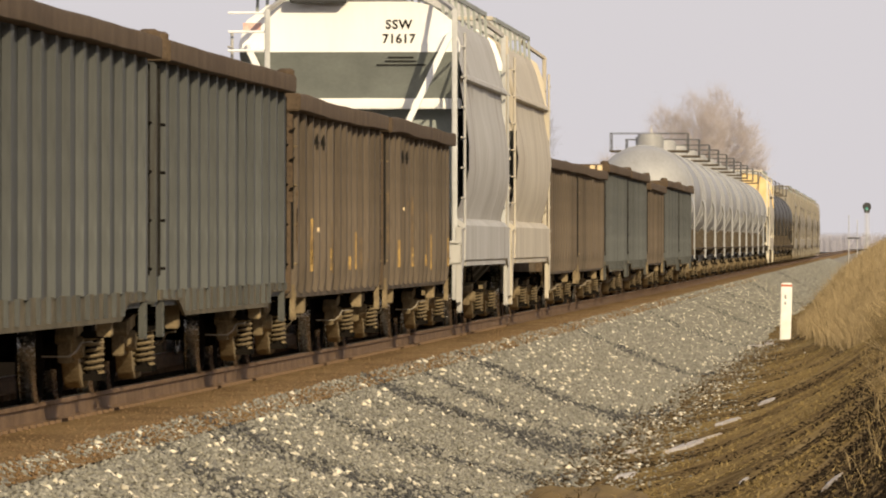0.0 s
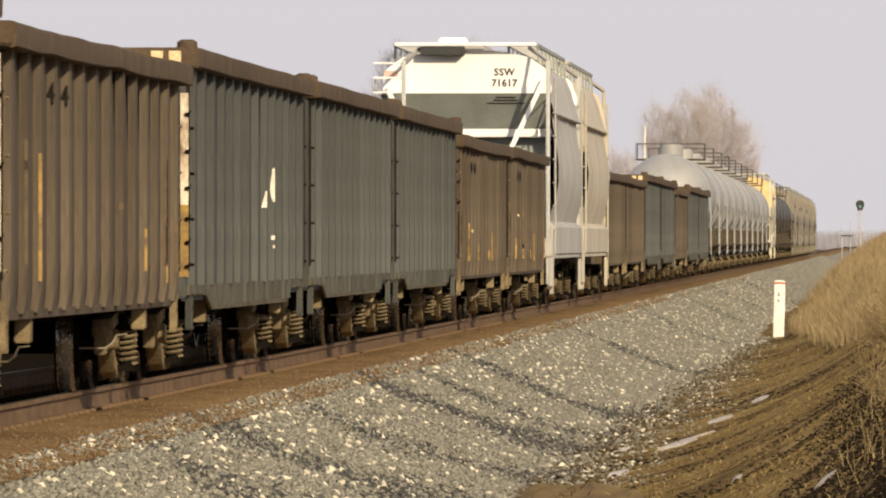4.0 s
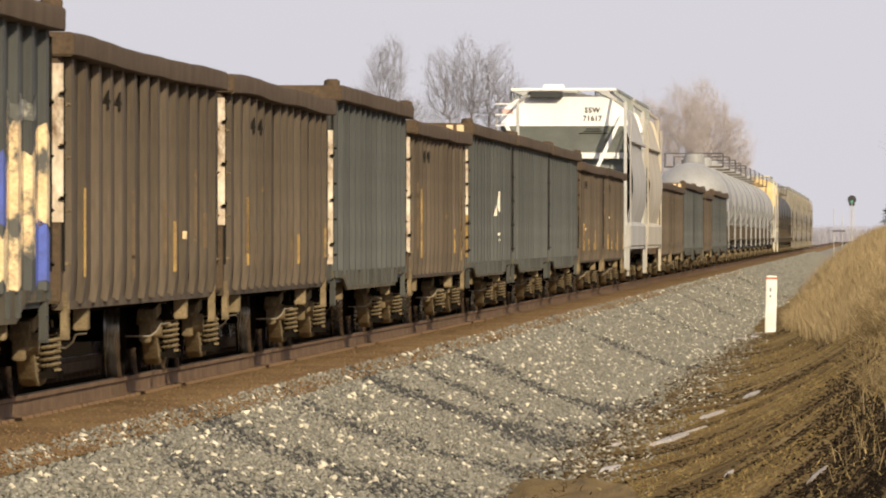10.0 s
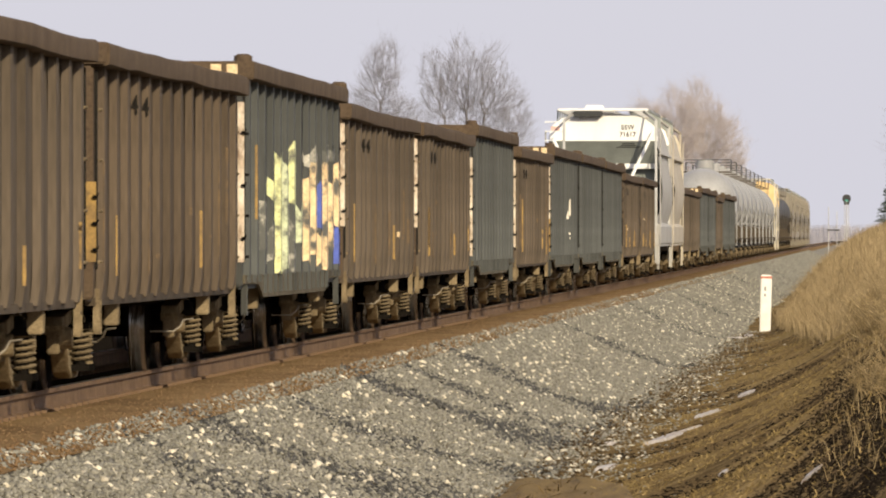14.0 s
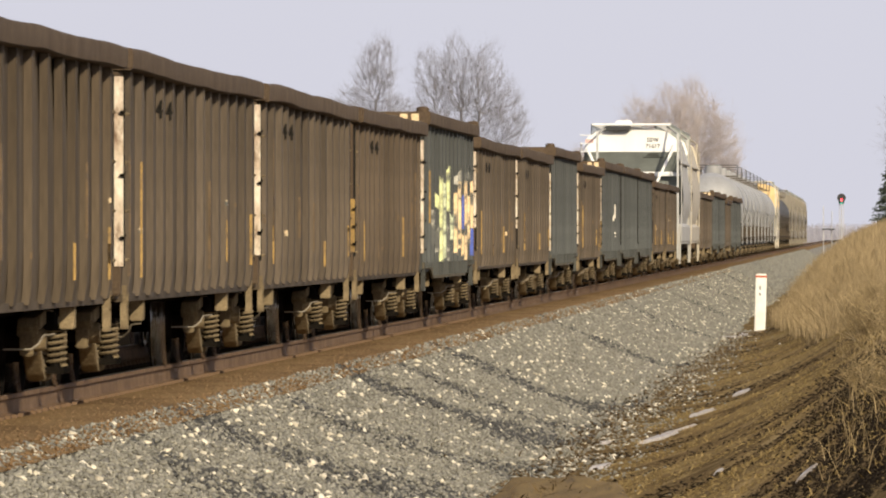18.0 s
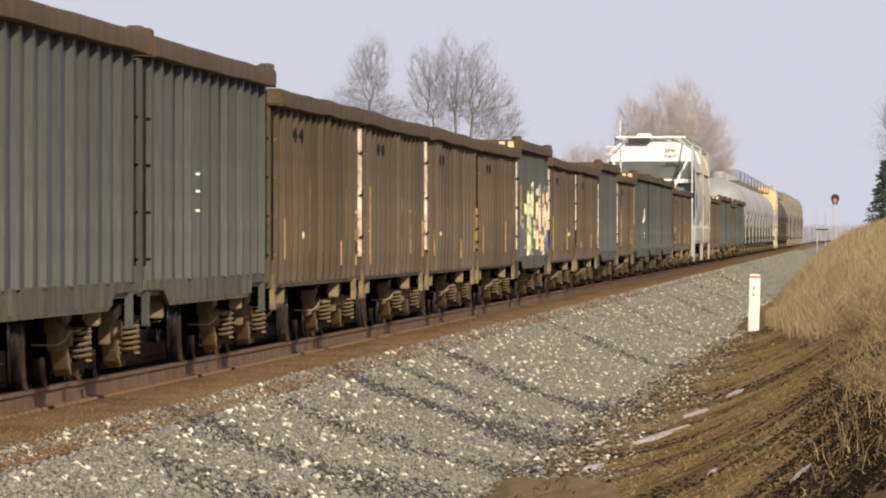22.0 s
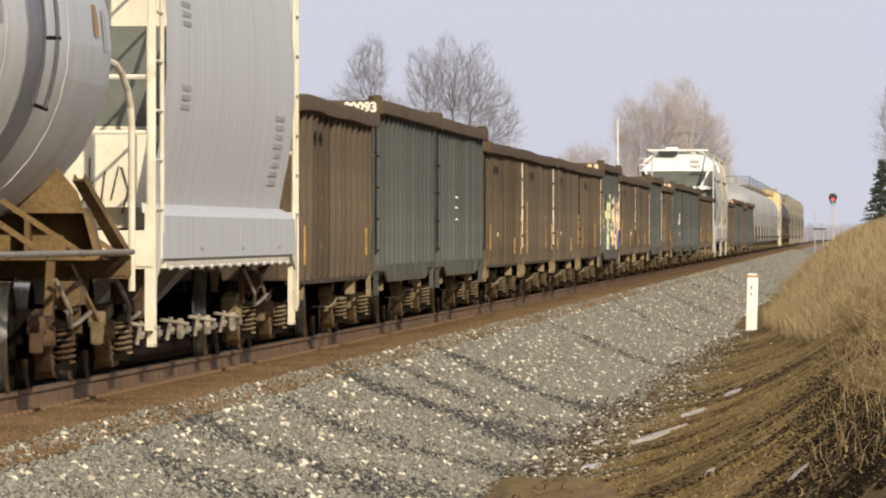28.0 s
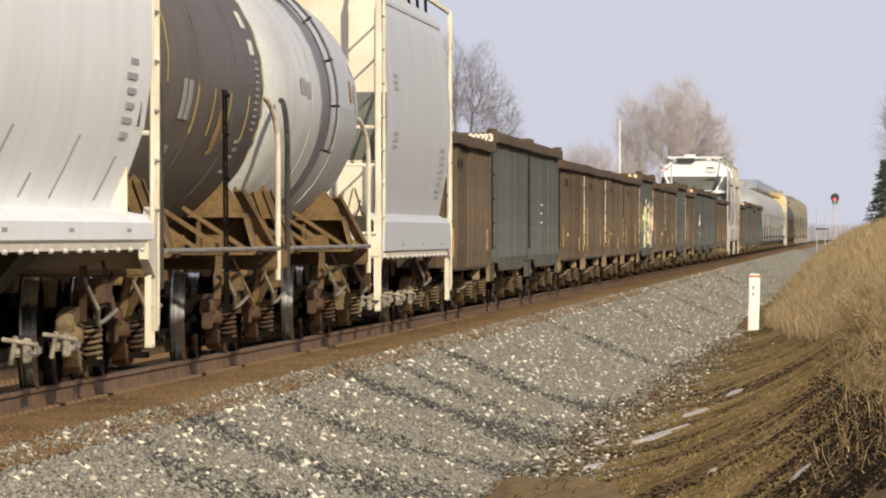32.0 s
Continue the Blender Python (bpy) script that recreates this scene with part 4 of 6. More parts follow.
def hopper(paint, end_paint, sill_paint, slope_paint, panel_z=2.9, foot_z=2.05, half=HALF, inset=0.0, braces=False, panel_paint=None, seam=3.42, truck_mat=TRUCK_STEEL, low_paint=None, fine=True, sill=(0.95, 1.55), tuck=0.0, post_paint=None):
    """A covered hopper with curved sides, sloping ends, roof walks, corner posts and ladders."""
    car = thing("covered_hopper", "", "hopper car")
    low_paint = low_paint or end_paint
    ends = half - 1.1
    sill_low, sill_top = sill
    half_prof = [(x - tuck * max(0.0, (2.5 - z)) ** 2, z) for x, z in HOPPER_SIDE if z > sill_top - 0.1]
    if sill_top < 1.5:
        half_prof.append((half_prof[-1][0] - 0.01, sill_top - 0.04))
    prof = half_prof + [(-x, z) for x, z in half_prof[:0:-1]]
    bm = bmesh.new()
    if fine:
        loft(bm, [[(x, y, z) for x, z in prof] for y in [-ends + 2 * ends * i / 12 for i in range(13)]], caps=False)
    else:
        # a battered barrel: a fold under the roof, a belly below it, dents all over
        worn = [(0.0, 4.50), (0.6, 4.47), (1.05, 4.37), (1.28, 4.2), (1.36, 4.0), (1.44, 3.7), (1.52, 3.42), (1.47, 3.38), (1.50, 3.1), (1.56, 2.8), (1.60, 2.5), (1.59, 2.2), (1.54, 1.9), (1.46, 1.65), (1.42, 1.48)]
        worn = worn + [(-x, z) for x, z in worn[:0:-1]]
        rings = []
        for i in range(41):
            y = -ends + 2 * ends * i / 40
            rings.append([(x + math.copysign(0.05, x) * noise.noise((y * 0.5, z * 1.4, panel_z)) * (z < 3.4) * (abs(x) > 1), y + (0.10 * noise.noise((z * 1.1, panel_z, 3)) if i in (0, 40) else 0), z) for x, z in worn])
        loft(bm, rings, caps=False)
    part("barrel", bm, paint, car, smooth=True)
    # end panels: upright above, sloping sheet below
    for s in (-1, 1):
        bm = bmesh.new()
        edge = 1.57 if panel_z < 3.2 else 1.47
        up = [(x, z) for x, z in prof if z > panel_z + 0.02] + [(-edge, panel_z), (edge, panel_z)]
        up = sorted(up, key=lambda q: math.atan2(q[1] - 3.6, q[0]))
        loft(bm, [[(x, s * (ends - d), z) for x, z in up] for d in (0.0, 0.05)])
        part("end_panel", bm, panel_paint or end_paint, car)
        bm = bmesh.new()
        run = (panel_z - foot_z) * 0.9
        quad = [(-edge, 0.0, panel_z), (edge, 0.0, panel_z), (edge * 0.97, run, foot_z), (-edge * 0.97, run, foot_z)]
        loft(bm, [[(x, s * (ends - d - e), z) for x, d, z in quad] for e in (0.0, 0.06)])
        part("slope_sheet", bm, slope_paint, car)
        bm = bmesh.new()
        box(bm, -1.55, 1.55, s * (half - 0.16), s * half, 0.92, 1.22, 0.02)
        box(bm, -1.5, 1.5, s * (ends - 1.3), s * half, 1.18, 1.23)
        part("end_platform", bm, end_paint if fine else low_paint, car)
        bm = bmesh.new()
        box(bm, -1.47, 1.47, s * (ends - run) - 0.05, s * (ends - run) + 0.05, foot_z - 0.10, foot_z + 0.04, 0.015)
        part("end_beam", bm, end_paint, car)
        bm = bmesh.new()
        back = 0.40 if fine else run + 0.35
        box(bm, -1.40, 1.40, s * (ends - back) - 0.04, s * (ends - back) + 0.04, 1.25, foot_z - 0.02)
        part("end_bulkhead", bm, end_paint if panel_z < 3.2 else slope_paint, car)
        for k in (-1, 1):
            bm = bmesh.new()
            if braces:
                q = 1.0 if k > 0 else 0.35
                bar(bm, (k * 1.36, s * (ends + 0.12), panel_z + 0.25 * q), (k * (1.36 - 0.6 * q), s * (ends + 0.12), panel_z - 1.0 * q), 0.12, 0.08)
            else:
                for z in (2.02, 2.47):
                    rod(bm, (0, s * (half - 0.1), z), (k * 1.52, s * (half - 0.1), z), 0.022, 6)
            part("end_brace" if braces else "end_rail", bm, end_paint, car)
            bm = bmesh.new()
            px = k * (1.52 if fine else 1.45) + (inset if k < 0 else 0.0)
            box(bm, px - 0.035, px + 0.035, s * (half - 0.08) - 0.04, s * (half - 0.08) + 0.04, 0.45 if k > 0 else 1.1, 4.30, 0.012)
            part("corner_post", bm, post_paint or low_paint, car)
            bm = bmesh.new()
            bar(bm, (px, s * (half - 0.08), 4.28), (px * 0.75, s * (ends - 0.1), 4.54), 0.05, 0.05)
            rod(bm, (k * 1.55, s * (ends + 0.25), 1.2), (k * 1.55, s * (ends + 0.25), 4.0), 0.02, 6)
            part("ladder_stile", bm, low_paint, car)
            for z in (1.4, 1.8, 2.2, 2.6, 3.0, 3.4, 3.8):
                grab(car, k * 1.53, s * (half - 0.46), z, low_paint, 0.74, out=0.02)
            stirrup(car, k * 1.5, s * (half - 0.4), low_paint, 0.95, 0.30, 0.4)
            bm = bmesh.new()
            slab(bm, [(s * (half - 0.02), 1.42), (s * (half - 0.02), 0.42), (s * (half - 0.22), 0.42), (s * (half - 0.40), 0.85), (s * (half - 1.2), 1.0), (s * (half - 1.2), 1.25), (s * (half - 0.6), 1.42)], k * 1.545, k * 1.47)
            part("corner_gusset", bm, low_paint, car)
        bm = bmesh.new()
        box(bm, -1.22, 1.22, s * (ends + 0.02), s * (ends + 0.34), 4.56, 4.62, 0.01)
        part("end_walk", bm, end_paint, car)
        coupler(car, s, half)
    # side sill below the ledge
    for k in (-1, 1):
        bm = bmesh.new()
        pts = [(half_prof[-1][0] - 0.02, sill_top), (1.50, sill_top - 0.05), (1.56, sill_top - 0.11), (1.56, sill_low + 0.03), (1.50, sill_low), (1.50, sill_top - 0.13), (half_prof[-1][0] - 0.02, sill_top - 0.08)]
        loft(bm, [[(k * x, y, z) for x, z in pts] for y in (-ends - 0.3, ends + 0.3)])
        part("side_sill", bm, sill_paint, car)
        bm = bmesh.new()
        sx = side_x(seam)
        pts = [(sx - 0.01, seam + 0.05), (sx + 0.022, seam + 0.02), (sx + 0.03, seam - 0.03), (sx - 0.005, seam - 0.05)]
        loft(bm, [[(k * x, y, z) for x, z in pts] for y in (-ends + 0.1, ends - 0.1)])
        part("roof_seam", bm, sill_paint, car)
        bm = bmesh.new()
        box(bm, k * 1.51 - 0.03, k * 1.51 + 0.03, -ends + 0.4, ends - 0.4, sill_low - 0.05, sill_low + 0.005)
        part("sill_flange", bm, low_paint, car)
        bm = bmesh.new()
        rod(bm, (0, 0, 0), (k * 0.035, 0, 0), 0.02, 8)
        bolt = mesh_of(bm, "bolt", POLE_GREY)
        for i in range(14 if fine else 0):
            part("bolt", bolt, POLE_GREY, car).matrix_basis = pose(k * 1.53, -ends + 0.8 + i * (2 * ends - 1.6) / 13, sill_low - 0.05)
        for i in range(7 if fine and k > 0 else 0):
            if sill_top > 1.5:
                patch(car, -ends + 0.6 + i * (2 * ends - 1.2) / 6, sill_low + 0.12, 0.16, 0.07, YELLOW_MARK, 1.5625)
            if i % 2:
                patch(car, -ends + 1.6 + i * (2 * ends - 1.2) / 6, sill_low + 0.10 + 0.19 * (sill_top > 1.5), 0.4, 0.03, GREY_MARK, 1.5625)
        # roof walk on posts along the edge
        bm = bmesh.new()
        for i in range(40):
            y = -ends + 0.1 + i * (2 * ends - 0.2) / 39
            box(bm, k * 0.98 - 0.26, k * 0.98 + 0.26, y - 0.03, y + 0.03, 4.56, 4.60)
            if fine or i == 39:
                tagged(part("walk_slat" if fine else "roof_walk", bm, POLE_GREY, car), kind="" if fine else "stuff")
                bm = bmesh.new()
        bm = bmesh.new()
        for x in (k * 0.73, k * 1.23):
            box(bm, x - 0.02, x + 0.02, -ends, ends, 4.55, 4.61)
        for i in range(8):
            y = -ends + 0.2 + i * (2 * ends - 0.4) / 7
            bar(bm, (k * 1.23, y, 4.56), (k * 1.25, y, 4.15), 0.04, 0.04)
            bar(bm, (k * 0.73, y, 4.56), (k * 0.73, y, 4.40), 0.04, 0.04)
        part("walk_frame", bm, SLOPE_GREY if not fine else DARK_STEEL, car)
    bm = bmesh.new()
    box(bm, -0.3, 0.3, -ends + 0.2, ends - 0.2, 4.46, 4.60, 0.03)
    part("hatch_trough", bm, paint, car)
    # outlet bays
    for y in [(-0.6 + 0.4 * i) * ends for i in range(4)]:
        bm = bmesh.new()
        loft(bm, [[(-1.3, y - 1.35, 1.5), (1.3, y - 1.35, 1.5), (1.3, y + 1.35, 1.5), (-1.3, y + 1.35, 1.5)], [(-0.35, y - 0.3, 0.45), (0.35, y - 0.3, 0.45), (0.35, y + 0.3, 0.45), (-0.35, y + 0.3, 0.45)]])
        part("outlet_bay", bm, slope_paint, car)
        for k in (-1, 1) if fine else ():
            bm = bmesh.new()
            box(bm, k * 1.16 - 0.10, k * 1.16 + 0.10, y - 0.28, y + 0.28, 0.31, 0.40, 0.02)
            box(bm, k * 1.20 - 0.03, k * 1.20 + 0.03, y - 0.34, y - 0.28, 0.27, 0.45, 0.01)
            rod(bm, (k * 1.02, y - 0.34, 0.44), (k * 1.28, y - 0.34, 0.40), 0.018, 8)
            rod(bm, (k * 1.08, y - 0.3, 0.26), (k * 1.12, y - 0.34, 0.46), 0.02, 8)
            part("outlet_gate", bm, GATE_PAINT, car)
    bm = bmesh.new()
    box(bm, -0.2, 0.2, -half, half, 0.72, 1.02)
    part("centre_sill", bm, DARK_STEEL, car)
    for s in (-1, 1):
        truck(car, s * (half - 1.9), truck_mat)
        if fine:
            rigging(car, s * (half - 1.9), RED_TRUCK, 5 + s)
    return car


def tank_rings(r, zc, y0, y1, seg=32, head=0.9):
    rings = []
    ys = [(y0 + head * (1 - math.cos(a)), math.sin(a)) for a in (0.08, 0.35, 0.7, 1.1, math.pi / 2)]
    ys += [(y1 - head * (1 - math.cos(a)), math.sin(a)) for a in (math.pi / 2, 1.1, 0.7, 0.35, 0.08)]
    for y, k in ys:
        rings.append([(r * k * math.cos(i * math.tau / seg), y, zc + r * k * math.sin(i * math.tau / seg)) for i in range(seg)])
    return rings


def tank(paint, bands=(), truck_mat=TRUCK_STEEL, frame_mat=FRAME_BROWN, r=1.45, pipe_y=6.35, ladder=False, rail_mat=POLE_GREY, straps=True):
    """A tank car: barrel with straps and bands, dome platform, end frames, hand rails."""
    car = thing("tank_car", "", "tank car")
    zc = 2.62
    bm = bmesh.new()
    loft(bm, tank_rings(r, zc, -7.6, 7.6))
    part("barrel", bm, paint, car, smooth=True)
    for y0, y1, mat in bands:
        bm = bmesh.new()
        rr = r + 0.012
        loft(bm, [[(q * math.cos(i * math.tau / 40), y, zc + q * math.sin(i * math.tau / 40)) for i in range(40)] for y, q in ((y0, r - 0.01), (y0, rr), (y1, rr), (y1, r - 0.01))], caps=False)
        part("painted_band", bm, mat, car, smooth=True)
    for y in (-6.4, -5.1, 5.1, 6.4) if straps else (-2.6, 2.6):
        bm = bmesh.new()
        rr = r + (0.012 if straps else 0.006)
        loft(bm, [[(q * math.cos(i * math.tau / 40), y + d, zc + q * math.sin(i * math.tau / 40)) for i in range(40)] for d, q in ((-0.06, r), (-0.06, rr), (0.06, rr), (0.06, r))], caps=False)
        part("strap", bm, paint, car, smooth=True)
    # dome and platform
    bm = bmesh.new()
    rod(bm, (0, 0, zc + r - 0.05), (0, 0, zc + r + 0.32), 0.42, 24)
    rod(bm, (0, 0, zc + r + 0.32), (0, 0, zc + r + 0.40), 0.36, 24)
    part("dome", bm, paint, car, smooth=True)
    bm = bmesh.new()
    for s in (-1, 1):
        box(bm, s * 0.85 - 0.32, s * 0.85 + 0.32, -1.3, 1.3, zc + r - 0.14, zc + r - 0.09)
    part("platform", bm, DARK_STEEL if not straps else FAR_FRAME, car)
    bm = bmesh.new()
    for s in (-1, 1):
        for y in (-1.3, 0, 1.3):
            rod(bm, (s * 1.15, y, zc + r - 0.1), (s * 1.15, y, zc + r + 0.42), 0.012, 6)
        for z in (0.2, 0.42):
            rod(bm, (s * 1.15, -1.3, zc + r + z), (s * 1.15, 1.3, zc + r + z), 0.012, 6)
    for y in (-1.3, 1.3):
        rod(bm, (-1.15, y, zc + r + 0.42), (1.15, y, zc + r + 0.42), 0.012, 6)
    # Far tanks' guard rails carry the haze in their colour.
    part("guard_rail", bm, DARK_STEEL if not straps else FAR_RAIL, car)
    # ends: bolster saddles, struts, stub sill, hand rails
    for s in (-1, 1):
        for k in (-1, 1):
            bm = bmesh.new()
            slab(bm, [(s * 5.2, 1.02), (s * 6.5, 1.02), (s * 6.3, 1.75), (s * 5.4, 1.75)], k * 0.3, k * 0.38)
            part("saddle_web", bm, frame_mat, car)
            y = s * 5.75
            if straps:
                bm = bmesh.new()
                loft(bm, [[(k * x, y + a, z) for x, z in ((0.35, 1.0), (1.42, 1.0), (1.30, 1.42), (1.08, 1.72), (0.35, 1.25))] for a in (-0.07, 0.07)])
                part("saddle", bm, frame_mat, car)
            for name, outline, y0, y1 in () if straps else (
                    ("saddle", ((0.55, 1.40), (1.31, 1.40), (1.27, 1.52), (1.09, 1.74), (0.80, 1.53)), -0.16, -0.12),
                    ("saddle_shelf", ((0.40, 1.36), (1.34, 1.36), (1.34, 1.40), (0.40, 1.40)), -0.20, 0.25),
                    ("saddle_back", ((0.35, 1.0), (1.42, 1.0), (1.34, 1.36), (0.35, 1.36)), 0.20, 0.24),
                    ("saddle_foot", ((0.30, 1.0), (1.48, 1.0), (1.48, 1.06), (0.30, 1.06)), -0.30, 0.25),
                    ("saddle_gusset", ((1.40, 1.06), (1.44, 1.06), (1.36, 1.36), (1.32, 1.36)), -0.22, 0.20),
                    ("saddle_gusset", ((0.86, 1.06), (0.90, 1.06), (0.90, 1.36), (0.86, 1.36)), -0.10, 0.20)):
                bm = bmesh.new()
                loft(bm, [[(k * x, y + a, z) for x, z in outline] for a in (y0, y1)])
                part(name, bm, frame_mat, car)
            for foot, head in (((1.27, 7.4, 1.05), (1.0, 6.5, 1.62)), ((1.47, 7.5, 1.05), (1.2, 6.6, 1.62)))[:1 if straps else 2]:
                foot, head = Vector((k * foot[0], s * foot[1], foot[2])), Vector((k * head[0], s * head[1], head[2]))
                bm = bmesh.new()
                bar(bm, foot, head, 0.085, 0.02)
                across = (head - foot).to_track_quat("Z", "Y").to_matrix() @ Vector((0.042, 0.02, 0))
                away = (head - foot).to_track_quat("Z", "Y").to_matrix() @ Vector((-0.042, 0.02, 0))
                for d in (across, away):
                    bar(bm, foot + d, head + d, 0.014, 0.06)
                part("saddle_strut", bm, frame_mat, car)
            bm = bmesh.new()
            rod(bm, (k * 1.5, s * (HALF - 0.1), 0.75), (k * 1.5, s * (HALF - 0.1), 2.05), 0.028, 8)
            for q in range(5):
                a, b = q * math.pi / 10, (q + 1) * math.pi / 10
                rod(bm, (k * (1.5 - 0.12 * (1 - math.cos(a))), s * (HALF - 0.1 - 0.9 * (1 - math.cos(a))), 2.05 + 0.5 * math.sin(a)),
                    (k * (1.5 - 0.12 * (1 - math.cos(b))), s * (HALF - 0.1 - 0.9 * (1 - math.cos(b))), 2.05 + 0.5 * math.sin(b)), 0.028, 8)
            part("hand_rail", bm, rail_mat if s > 0 or straps else DARK_RAIL, car)
        bm = bmesh.new()
        box(bm, -0.3, 0.3, s * 4.6, s * HALF, 0.72, 1.05, 0.02)
        box(bm, -1.5, 1.5, s * (HALF - 0.25), s * HALF, 0.85, 1.05, 0.02)
        box(bm, -1.45, 1.45, s * (HALF - 1.2), s * (HALF - 0.2), 1.03, 1.07)
        part("stub_sill", bm, frame_mat, car)
        truck(car, s * 5.9, truck_mat)
        if not straps:
            rigging(car, s * 5.9, frame_mat, 9 + s)
        coupler(car, s)
    for k in (-1, 1):
        if ladder:
            bm = bmesh.new()
            for y in (-0.2, 0.2):
                rod(bm, (k * 1.52, y, 0.5), (k * 1.50, y, 2.5), 0.013, 6)
            part("ladder", bm, DARK_STEEL, car)
            for z in (0.5, 0.9, 1.3, 1.7, 2.1, 2.45):
                grab(car, k * 1.50, 0, z, DARK_STEEL, 0.4, out=0.02)
        bm = bmesh.new()
        rod(bm, (k * 1.52, -7.9, 1.06), (k * 1.52, 7.9, 1.06), 0.024, 10)
        part("side_rail", bm, WORN_ROD if not straps else frame_mat, car)
        for y in (-6.5, -3.2, 0, 3.2, 6.5):
            bm = bmesh.new()
            bar(bm, (k * 1.52, y, 1.04), (k * 0.9, y, 1.45), 0.05, 0.04)
            part("rail_bracket", bm, frame_mat, car)
    if pipe_y is None:
        return car
    for name, lift, y, thick in (("wrapped_pipe", 0.10, pipe_y, 0.016), ("conduit", 0.05, pipe_y - 0.5, 0.012)):
        bm = bmesh.new()
        rings = []
        for i in range(25):
            a = -0.35 + i * 0.08
            rings.append([((r + lift + thick * math.cos(b)) * math.cos(a), y + thick * math.sin(b), zc + (r + lift + thick * math.cos(b)) * math.sin(a)) for b in [q * math.tau / 6 for q in range(6)]])
        loft(bm, rings)
        part(name, bm, PIPE_GREY, car, smooth=True)
    for i in range(6):
        a = -0.35 + i * 0.33
        bm = bmesh.new()
        rod(bm, (r * math.cos(a), pipe_y, zc + r * math.sin(a)), ((r + 0.125) * math.cos(a), pipe_y, zc + (r + 0.125) * math.sin(a)), 0.017, 6)
        part("pipe_bracket", bm, DARK_STEEL, car)
    return car


# ---- the train: one car after another, from the rear ----
TRAIN = []


def couple(car, k, label, group="", at=None):
    """Car k of the gondola count, or a car whose middle lies at metres from the count's zero."""
    tagged(car, label, group=group)
    mid = REAR + ((k + 0.5) * PITCH if at is None else at)
    car.matrix_basis = pose(TRACK, mid + travel(0), 0)
    TRAIN.append((car, mid))
    CAR[k] = car
    return car


GREY_LABEL = "weathered grey ribbed gondola car with a rusty rim"
BROWN_LABEL = "rusty brown ribbed gondola car with faded markings"
order = {-1: "b", 0: "g", 1: "g", 2: "b", 3: "b", 4: "b", 5: "b", 6: "g", 7: "b", 8: "b", 9: "g", 10: "b", 11: "g", 12: "g", 13: "g", 14: "b", 15: "b",
         18: "b", 19: "b", 20: "g", 21: "g", 22: "b", 23: "g", 24: "g"}
DENTS = {2: 1, 3: 2, 4: 3, 5: 1, 7: 2, 8: 3, 10: 1, 14: 2, 15: 3, -1: 3, 18: 1, 19: 2, 22: 3, 0: 4, 1: 5, 6: 5, 9: 4, 11: 5, 12: 4, 13: 5, 20: 4, 21: 5, 23: 4, 24: 5}
TINT = {3: ASH_BROWN, 4: ASH_BROWN, 8: ASH_BROWN, 10: ASH_BROWN, 5: RED_BROWN, 14: ASH_BROWN, 15: ASH_BROWN, -1: RED_BROWN, 18: ASH_BROWN, 19: ASH_BROWN, 22: ASH_BROWN, 12: BLUE_GREY, 0: BLUE_GREY, 1: BLUE_GREY, 13: BLUE_GREY, 21: BLUE_GREY}
built = {}
for k, c in order.items():
    v = DENTS[k]
    if v in built:
        car = copy_thing(built[v], Matrix())
    else:
        car = built[v] = gondola("grey" if c == "g" else "brown", v)
    if k in TINT:
        for ob in car.children:
            if ob.name.split(".")[0] in ("body", "rib", "gusset", "end_rib", "end_sill"):
                ob.material_slots[0].link = "OBJECT"
                ob.material_slots[0].material = TINT[k]
    couple(car, k, GREY_LABEL if c == "g" else BROWN_LABEL, "gondolas of the freight train")
    car["dent"] = v * (1 if c == "b" else -1)

HOPPERS, TANKS = "covered hoppers of the train", "tank cars of the train"
couple(hopper(WHITE_PAINT, CREAM_PAINT, WHITE_PAINT, BAY_GREEN, half=10.0, seam=4.05, sill=(1.13, 1.40), tuck=0.12), -5, "clean white covered hopper car with cream corner posts", HOPPERS, at=-85.1)
couple(tank(TANK_BROWN, (), RED_TRUCK, ladder=True, rail_mat=CREAM_PAINT, straps=False, pipe_y=None), -4, "dark brown tank car with yellow reflective strips", TANKS, at=-66.2)
couple(tank(TANK_WHITE, ((-1.0, 0.5, TANK_GREY),), RED_TRUCK, pipe_y=0.35, rail_mat=CREAM_PAINT, straps=False), -3, "dull white tank car with a blue-grey band", TANKS, at=-48.4)
couple(hopper(HOPPER_GREY, CREAM_PAINT, HOPPER_GREY, SLOPE_GREY, half=10.2, seam=4.05, sill=(0.97, 1.46)), -2, "pale grey covered hopper car with cream ends", HOPPERS, at=-28.3)
couple(hopper(DIRTY_GREY, WHITE_PAINT, DIRTY_GREY, SLOPE_GREY, 3.75, 3.1, inset=0.42, braces=True, low_paint=DIRTY_GREY, post_paint=TANK_WHITE, fine=False), 16, "dirty grey covered hopper car with a white end", HOPPERS)
couple(hopper(DIRTY_TAN, DIRTY_TAN, DIRTY_TAN, GREY_PAINT, fine=False), 17, "dirty tan covered hopper car with streaked sides", HOPPERS)
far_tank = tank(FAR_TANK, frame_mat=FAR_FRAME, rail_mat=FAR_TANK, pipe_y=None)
couple(far_tank, 25, "grey tank car with a guarded dome platform", "tank cars of the train")
for k in range(26, 35):
    couple(copy_thing(far_tank, Matrix()), k, "grey tank car with a guarded dome platform", "tank cars of the train")
couple(hopper(DIRTY_TAN, CREAM_PAINT, DIRTY_TAN, DIRTY_TAN, panel_paint=YELLOW_PAINT, fine=False), 35, "cream covered hopper car with an orange-yellow end", "covered hoppers of the train")
black = tank(BLACK_TANK, frame_mat=FAR_FRAME, rail_mat=FAR_FRAME, pipe_y=None)
couple(black, 36, "plain black tank car with a dome platform", "tank cars of the train")
